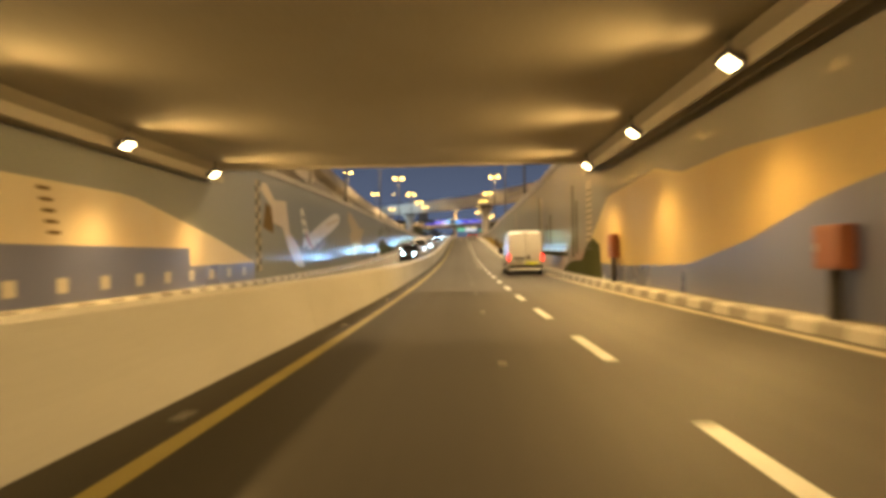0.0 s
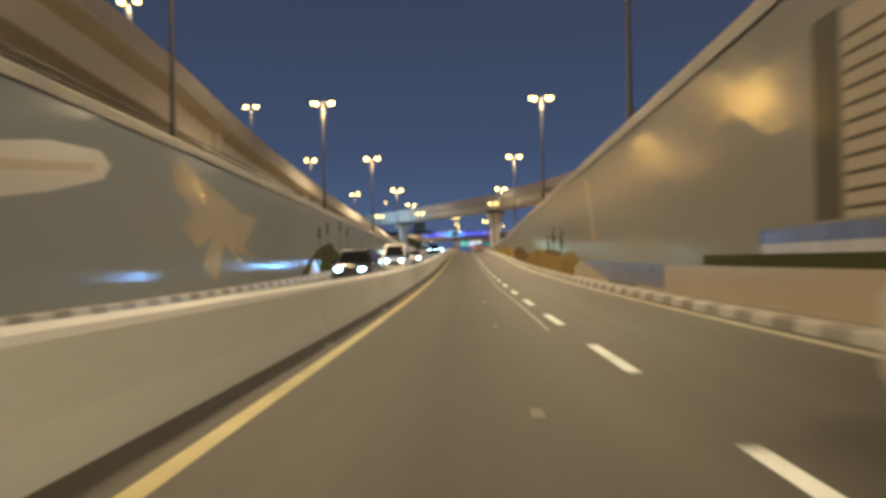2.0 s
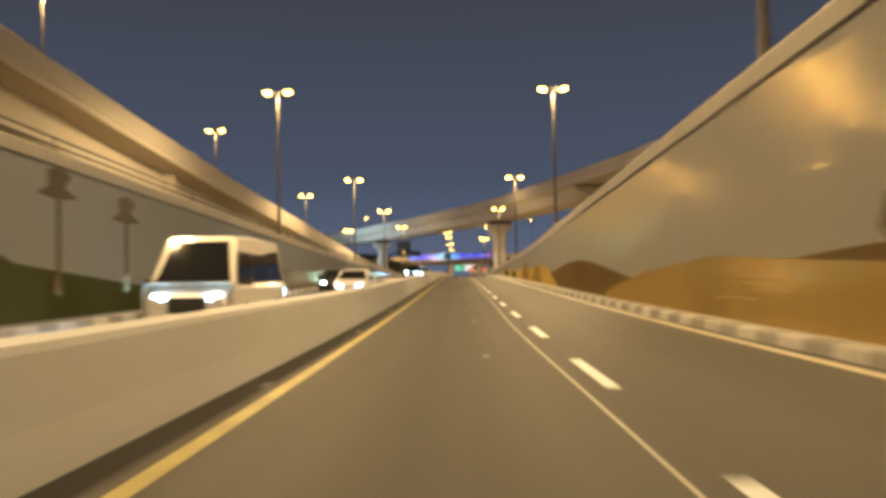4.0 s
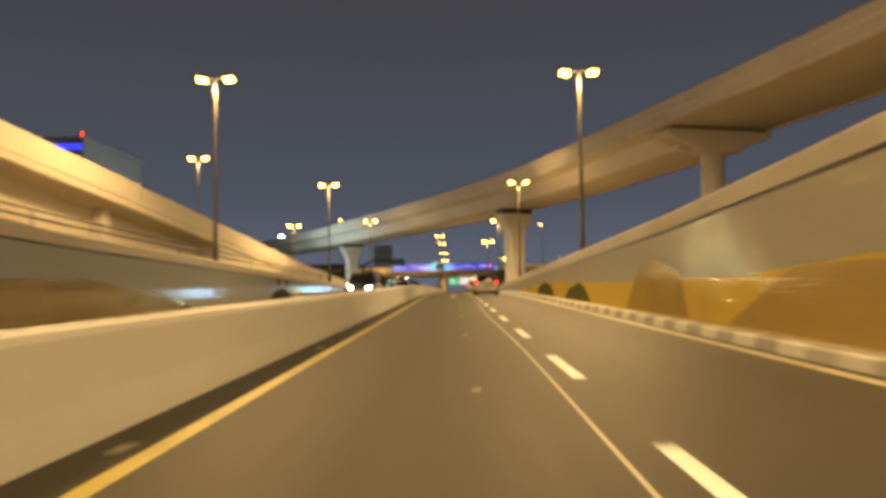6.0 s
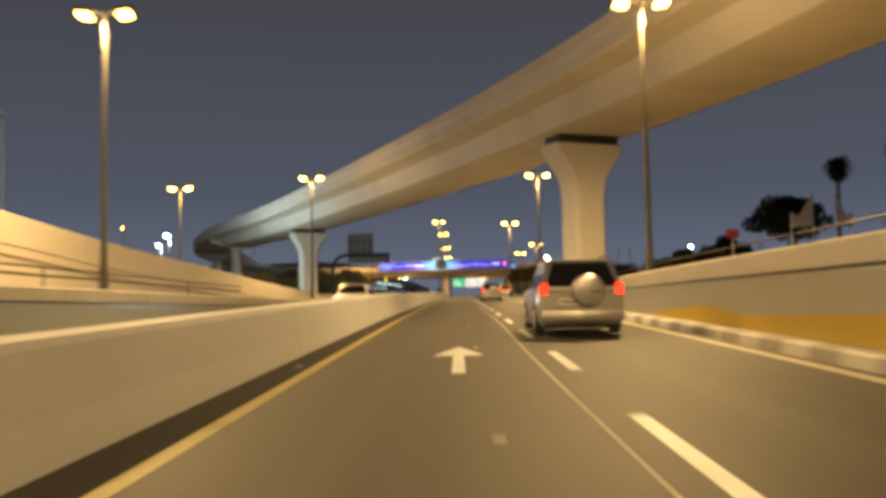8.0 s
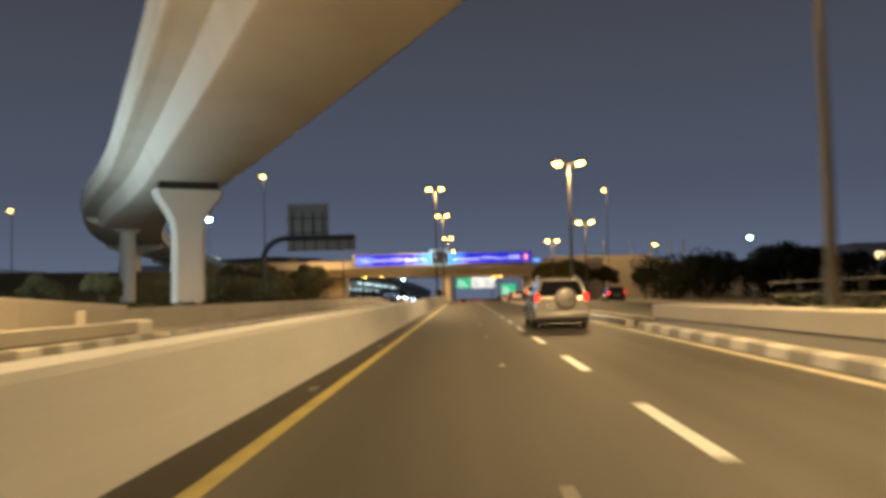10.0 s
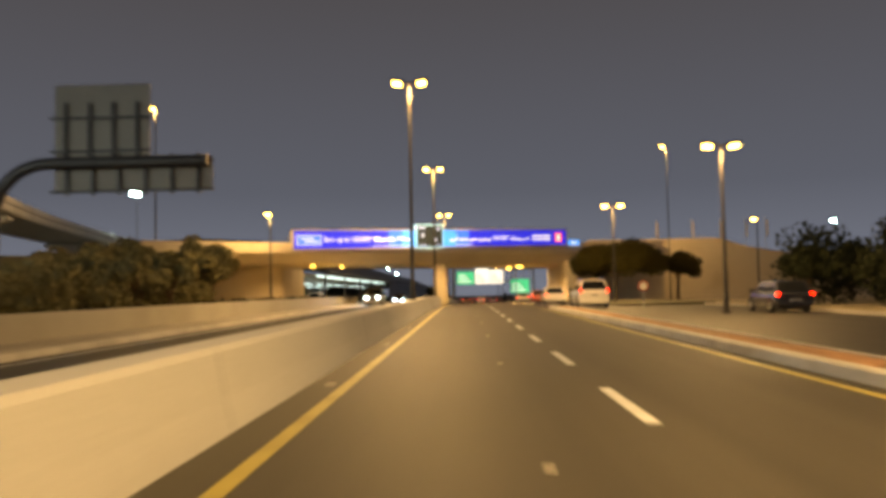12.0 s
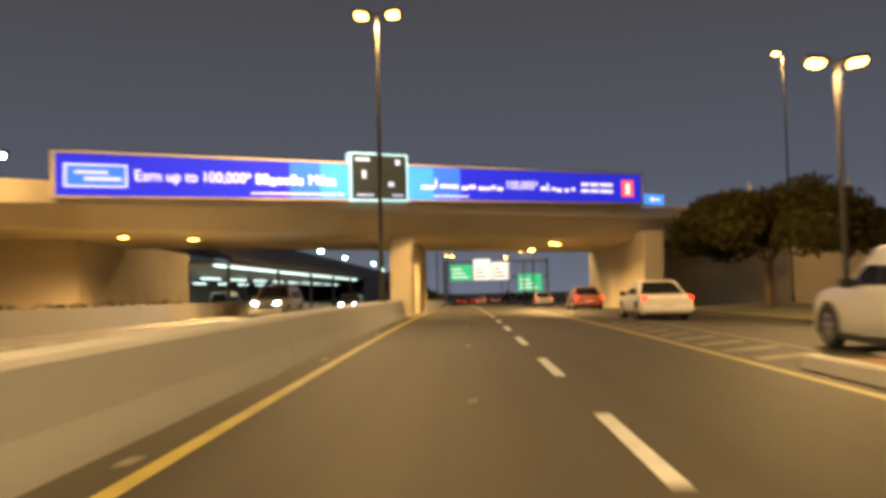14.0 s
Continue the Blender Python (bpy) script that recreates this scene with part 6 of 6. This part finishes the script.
for i, (x, y, h, s) in enumerate(((27, 330, 5.6, 2.8), (33, 322, 6.5, 3.4), (24, 318, 4.8, 2.4), (40, 335, 7.5, 3.6), (30, 345, 5.0, 2.4), (36, 300, 7.0, 3.4), (30, 284, 7.5, 3.6), (47, 315, 7, 3.2), (20.5, 330, 4.2, 1.8))):
    tree(x, y, zr(y), h, s, 20 + i, "dark leafy tree beyond the side road", "leaf_dark", 5000, trunk_h=h * 0.18, size=0.34)
for i, (x, y, h, s) in enumerate(((17, 252, 3.0, 1.5), (20, 242, 2.4, 1.3), (27, 214, 2.6, 2.0), (22, 196, 2.8, 1.8))):
    tree(x, y, RIGHT_TOP(y) - 0.3, h, s, 40 + i, "dark bushy tree above the retaining wall", "leaf_dark", 2600, trunk_h=h * 0.25)
palm(30.9, 257, RIGHT_TOP(257) - 0.3, 9.9, 1, "tall thin dark palm above the retaining wall")
palm(35.4, 256, RIGHT_TOP(256) - 0.3, 11.3, 2, "tall thin dark palm above the retaining wall")
palm(25.5, 222, RIGHT_TOP(222) - 0.3, 9.0, 3, "tall thin dark palm above the retaining wall")
tree(29.0, 261.5, RIGHT_TOP(261) - 0.3, 9.6, 3.5, 38, "tall dark round-crowned tree above the wall", "leaf_dark", 7000, trunk_h=3.6, size=0.34)
tree(24.0, 277, zr(277), 5.4, 2.0, 39, "dark leafy tree beyond the side road", "leaf_dark", 2600)
for i, (x, y, h, s) in enumerate(((-15.2, 318, 3.2, 1.2), (-16.2, 325, 3.8, 1.5), (-16.9, 331, 4.2, 1.6), (-18.9, 339, 5.6, 1.9), (-20.9, 348, 6.2, 2.0), (-20, 324, 3.6, 1.6), (-23.5, 333, 4.6, 2.0), (-23.5, 352, 6.6, 2.3), (-25.5, 344, 6.0, 2.3), (-28, 352, 6.6, 2.5), (-32.5, 350, 6.4, 2.5), (-38, 356, 6.4, 2.6), (-28, 300, 3.0, 1.5), (-38, 310, 3.4, 1.7))):
    tree(x, y, zr(y) + 0.5, h * 1.1, s * 1.15, 60 + i, "small leafy tree on the planted slope", "leaf_bank", 4200, trunk_h=h * 0.15, size=0.3)

# shrubs along the low wall and the dark hedge in the median beyond the bridge
rng = random.Random(9)
sh = [((-13.2 - rng.random() * 3.5, 268 + i * 1.15, zr(268 + i * 1.15) + 0.6), (0.8, 0.8, 0.5)) for i in range(88)]
ob = leaf_cloud(rng, sh, 16000, 0.16, "leaf", None, "shrubs")
tagged(ob, "low green shrubs planted along the slope", "shrubs", kind="stuff")
bs = [((rng.uniform(-26, -13.6), rng.uniform(306, 350), 0), (1.1, 1.1, 0.9)) for i in range(150)]
bs = [((x - 1.2 - max(0.0, (y - 325) * 0.26), y, z), r) for (x, y, z), r in bs]
bs = [((x, y, zr(y) + 0.1 + rng.uniform(0.3, 1.6) + 0.05 * (-13 - x) * 2), r) for (x, y, z), r in bs]
ob = leaf_cloud(rng, bs, 30000, 0.26, "leaf_bank", None, "bushes")
tagged(ob, "dense dark bushes on the bank before the bridge", "bushes", kind="stuff")
hd = [((-4.0 + rng.uniform(-0.3, 0.3), 379 + i * 0.6, zr(379 + i * 0.6) + 0.9 + rng.random()), (0.55, 0.6, 0.6)) for i in range(150)]
ob = leaf_cloud(rng, hd, 16000, 0.17, "leaf_dark", None, "hedge")
tagged(ob, "dark clipped hedge along the median beyond the bridge", "hedge", kind="stuff")
gv, gf = [], []
for _ in range(16000):
    x, y = rng.uniform(-30, -12.6), rng.uniform(262, 352)
    z = zr(y) + 0.10 + 0.9 * max(0.0, min(1.0, (-14.6 - x) / 14))
    a, s = rng.uniform(0, 6.28), rng.uniform(0.08, 0.22)
    k = len(gv)
    gv += [(x - 0.03 * math.cos(a), y - 0.03 * math.sin(a), z - 0.03), (x + 0.03 * math.cos(a), y + 0.03 * math.sin(a), z - 0.03), (x + rng.uniform(-0.05, 0.05), y, z + s)]
    gf.append((k, k + 1, k + 2))
me = bpy.data.meshes.new("grass")
me.from_pydata(gv, [], gf)
tagged(part("grass", me, "grass"), "short green grass on the slope", "grass", kind="stuff")
far_rng = random.Random(4)
fw = [((x, 560 + far_rng.uniform(0, 140), -2.5 + far_rng.uniform(0, 3.5)), (5, 5, 3.2)) for x in range(-260, 260, 5) if abs(x) > 16]
ob = leaf_cloud(far_rng, fw, 9000, 1.5, "leaf_dark", None, "far_trees")
tagged(ob, "dark belt of far trees on the horizon", "trees", kind="stuff")

# ---- car park with rows of white strip lights, beyond the bridge ----
park = empty("car_park_canopy", pose(0, 0, 0), "long dark car park canopy with rows of white strip lights", "canopy")
b = bmesh.new()
loft(b, [[(-17.4, y, 4.95), (-17.3, y, 5.05), (-17.3, y, 5.35), (-20.5, y, 6.9), (-26.0, y, 9.4), (-34.0, y, 9.9), (-44.0, y, 9.6), (-44.0, y, 9.2), (-26.0, y, 8.9), (-20.3, y, 6.5)] for y in (386, 440, 500, 560, 620, 700)])
part("roof", b, "dark_steel", park)
b = bmesh.new()
soft_cube(b, -44, -17.6, 386.5, 699, 4.9, 4.99, 0.02, 1)
part("ceiling_panel", b, "facade", park)
b = bmesh.new()
soft_cube(b, -17.9, -17.7, 476, 699, 0.2, 4.9, 0.02, 1)
part("side_wall", b, "dark_steel", park)
b = bmesh.new()
soft_cube(b, -44.2, -44.0, 386.5, 699, 0.2, 4.9, 0.02, 1)
part("rear_wall", b, "concrete", park)
for y in range(388, 476, 18):
    for x in (-18.2, -31.0):
        b = bmesh.new()
        tube(b, (x, y, 0.2), (x, y, 4.92), 0.13, n=10)
        part("column", b, "dark_steel", park)
for x, z, n, ln in ((-19.0, 4.74, 8, 10.4), (-27.0, 4.25, 11, 7.0), (-35.0, 4.1, 10, 6.0)):
    for i in range(n):
        b = bmesh.new()
        y = 386.8 + i * 11.0
        soft_cube(b, x - 0.08, x + 0.08, y, y + ln, z, z + 0.10, 0.03, 1)
        st = part("strip_light", b, "strip_lens", park, "lit white strip light")
        b = bmesh.new()
        cube(b, x - 0.02, x + 0.02, y + ln / 2 - 0.02, y + ln / 2 + 0.02, z + 0.098, 4.905)
        part("hanger", b, "dark_steel", st)
base = pose(-30, 386, 0.2)
for ob in park.children_recursive:
    ob.data.transform(base.inverted())
park.matrix_world = base
ar = bpy.data.lights.new("canopy_light", "AREA")
ar.shape, ar.size, ar.size_y, ar.energy, ar.color = "RECTANGLE", 14, 80, 900, COOL
ao = new("canopy_light", ar)
ao.matrix_world = look((-28, 430, 4.2), (-28, 430.001, 0))
for x, y, p in ((-20.8, 394.0, "white_car"), (-21.0, 409.0, "dark_car"), (-20.9, 424.0, "silver_car")):
    vehicle("parked_minibus" if p == "white_car" else "parked_car", COLOUR[p] + (" minibus" if p == "white_car" else " saloon car") + " parked under the car park canopy", at(x, y), p, 4.8, 1.86, 2.0 if p == "white_car" else 1.46, 0.98, 0.96, 2.8, 0.33, (0.05, 0.3, 3.4, 4.2) if p == "white_car" else (0.82, 1.55, 2.50, 3.40), "minibus" if p == "white_car" else "car", tail_z=0.85, nose=0.8, brake=False, group="parked cars")

# ---- building with the blue neon strip, and far blocks ----
def block(x, y, w, d, h, seed, label, neon=False, zb=1.0):
    rng = random.Random(seed)
    e = empty("office_block", pose(x, y, zb), label, "building", "far buildings")
    b = bmesh.new()
    soft_cube(b, 0, w, 0, d, -1, h, 0.15, 1)
    part("wall", b, "facade", e)
    b = bmesh.new()
    cube(b, -0.2, w + 0.2, -0.2, d + 0.2, h, h + 0.5)
    part("roof", b, "facade", e)
    nx, nz = max(2, int(w / 4)), max(2, int(h / 3.6))
    wm = bmesh.new()
    cube(wm, 0, 2.4, -0.06, 0.0, 0, 1.7)
    wme = finish(wm)
    wl = wme.copy()
    wme.materials.append(M["glass"])
    wl.materials.append(M["window_lit"])
    for i in range(nx):
        for k in range(nz):
            o = part("window", wl if rng.random() < 0.12 else wme, "glass", e)
            o.location = (w * (i + 0.5) / nx - 1.2, -0.002, 1.2 + k * (h - 1) / nz)
    if neon:
        b = bmesh.new()
        cube(b, 0.2, w - 0.2, -0.12, -0.07, h - 1.5, h - 0.7)
        part("neon_strip", b, "neon", e, "glowing blue strip under the roof")
        b = bmesh.new()
        tube(b, (w - 0.4, 0.4, h + 0.5), (w - 0.4, 0.4, h + 1.3), 0.1)
        part("beacon", b, "tail_lit", e, "small red beacon")
    return e


block(-86.6, 269, 30, 24, 24.2, 1, "grey office block with a blue neon strip under its roof", True)
block(60, 470, 26, 20, 9, 2, "low dark building beyond the trees", zb=zr(470))
block(95, 440, 34, 20, 12, 3, "low dark building beyond the trees", zb=zr(440))
block(-150, 430, 40, 24, 10, 4, "low dark building in the distance", zb=zr(430))
block(-110, 500, 50, 24, 14, 5, "low dark building in the distance", zb=zr(500))

# flagpoles behind the wing wall
for i, (x, y) in enumerate(((28.2, 402), (33.4, 402), (37.2, 401), (40.5, 400), (43.4, 400))):
    e = empty("flagpole", pose(x, y, zr(400)), "slim white flagpole with a hanging flag", "flagpole", "flagpoles")
    b = bmesh.new()
    tube(b, (0, 0, -0.2), (0, 0, 11.6), 0.07, 0.035, 8)
    part("pole", b, "white_car", e)
    b = bmesh.new()
    loft(b, [[(0.05, 0, 8.9 + k * 0.3), (0.16, 0.09 * math.sin(k * 1.7), 8.85 + k * 0.3), (0.27, -0.07 * math.sin(k * 1.3), 8.8 + k * 0.3), (0.27, 0.02 - 0.07 * math.sin(k * 1.3), 8.8 + k * 0.3), (0.16, 0.02 + 0.09 * math.sin(k * 1.7), 8.85 + k * 0.3), (0.05, 0.02, 8.9 + k * 0.3)] for k in range(9)])
    part("flag", b, "mural_white" if i % 2 else "mural_tan", e)
# red and white sign on a post by the side road
e = empty("round_sign", pose(11.6, 334.0, zr(334)), "round red and white sign on a short post", "road sign")
b = bmesh.new()
tube(b, (0, 0, -0.1), (0, 0, 1.1), 0.04)
part("post", b, "galvanised", e)
b = bmesh.new()
tube(b, (0, -0.05, 1.35), (0, -0.02, 1.35), 0.36, 0.36, 24)
pn = part("panel", b, "mural_red", e)
b = bmesh.new()
tube(b, (0, -0.062, 1.35), (0, -0.054, 1.35), 0.24, 0.24, 24)
part("face", b, "plate", pn)
# pale awning and small sign above the right wall
for x, y, w, lean in ((26.2, 252.5, 0.85, 1), (29.7, 253.2, 0.6, -1)):
    e = empty("shade_sail", pose(x, y, RIGHT_TOP(y) - 0.3), "pale pointed shade sail on masts beside a dark tree", "shade sail", "shade sails")
    b = bmesh.new()
    out = [(-w, 5.9), (-w * 0.25, 5.65), (w, 7.3), (w * 0.95, 4.9), (-w * 0.9, 4.75)]
    loft(b, [[(lean * u, v, z) for u, z in out] for v in (0.0, 0.04)])
    part("sail", b, "mural_white", e)
    for u, zt in ((-w * 0.92, 5.9), (w, 7.35)):
        b = bmesh.new()
        tube(b, (lean * u, 0.07, -0.1), (lean * u, 0.07, zt), 0.045)
        part("mast", b, "galvanised", e)
e = empty("red_sign", pose(21.7, 254.7, RIGHT_TOP(254) - 0.3), "small lit red sign board on a thin post", "sign")
b = bmesh.new()
tube(b, (0, 0, -0.1), (0, 0, 4.3), 0.05)
part("post", b, "galvanised", e)
b = bmesh.new()
soft_cube(b, -0.5, 0.5, -0.06, 0.06, 4.2, 4.9, 0.03, 1)
part("panel", b, "red_board", e)

# dense dark bushes beyond the side road
rng = random.Random(31)
db = [((rng.uniform(20, 56), rng.uniform(318, 340), zr(330) + rng.uniform(0.4, 4.2) ** 1.0), (1.6, 1.4, 1.1)) for i in range(150)]
ob = leaf_cloud(rng, db, 26000, 0.34, "leaf_dark", None, "bushes")
tagged(ob, "dense dark bushes and small trees beyond the side road", "bushes", kind="stuff")

# painted chevrons where the side road parts from the carriageway
for i in range(9):
    y = 335.2 + i * 1.7
    w = 1.5 * (1 - i / 12)
    bm = bmesh.new()
    bm.faces.new([bm.verts.new((x, yy, zr(yy) + 0.006)) for x, yy in ((5.35, y), (5.35, y + 0.5), (5.35 + w, y + 1.5), (5.35 + w, y + 1.0))])
    tagged(part("chevron_bar", bm, "worn_line"), "worn pale painted chevron bar on the asphalt", "road marking", "chevron bars", "structure")
line("edge_line_side", 6.95, 0.13, steps(334.5, 372, 5), "worn_line", "worn white line along the chevron field")
# dark clipped planting behind the right wall top
rng = random.Random(12)
hp = [((8.3 + rng.uniform(-0.3, 0.4), 112 + i * 0.75, RIGHT_TOP(112 + i * 0.75) + 0.02), (0.5, 0.6, 0.38)) for i in range(196)]
ob = leaf_cloud(rng, hp, 14000, 0.14, "leaf_dark", None, "planting")
tagged(ob, "dark low planting along the top of the wall", "planting", kind="stuff")
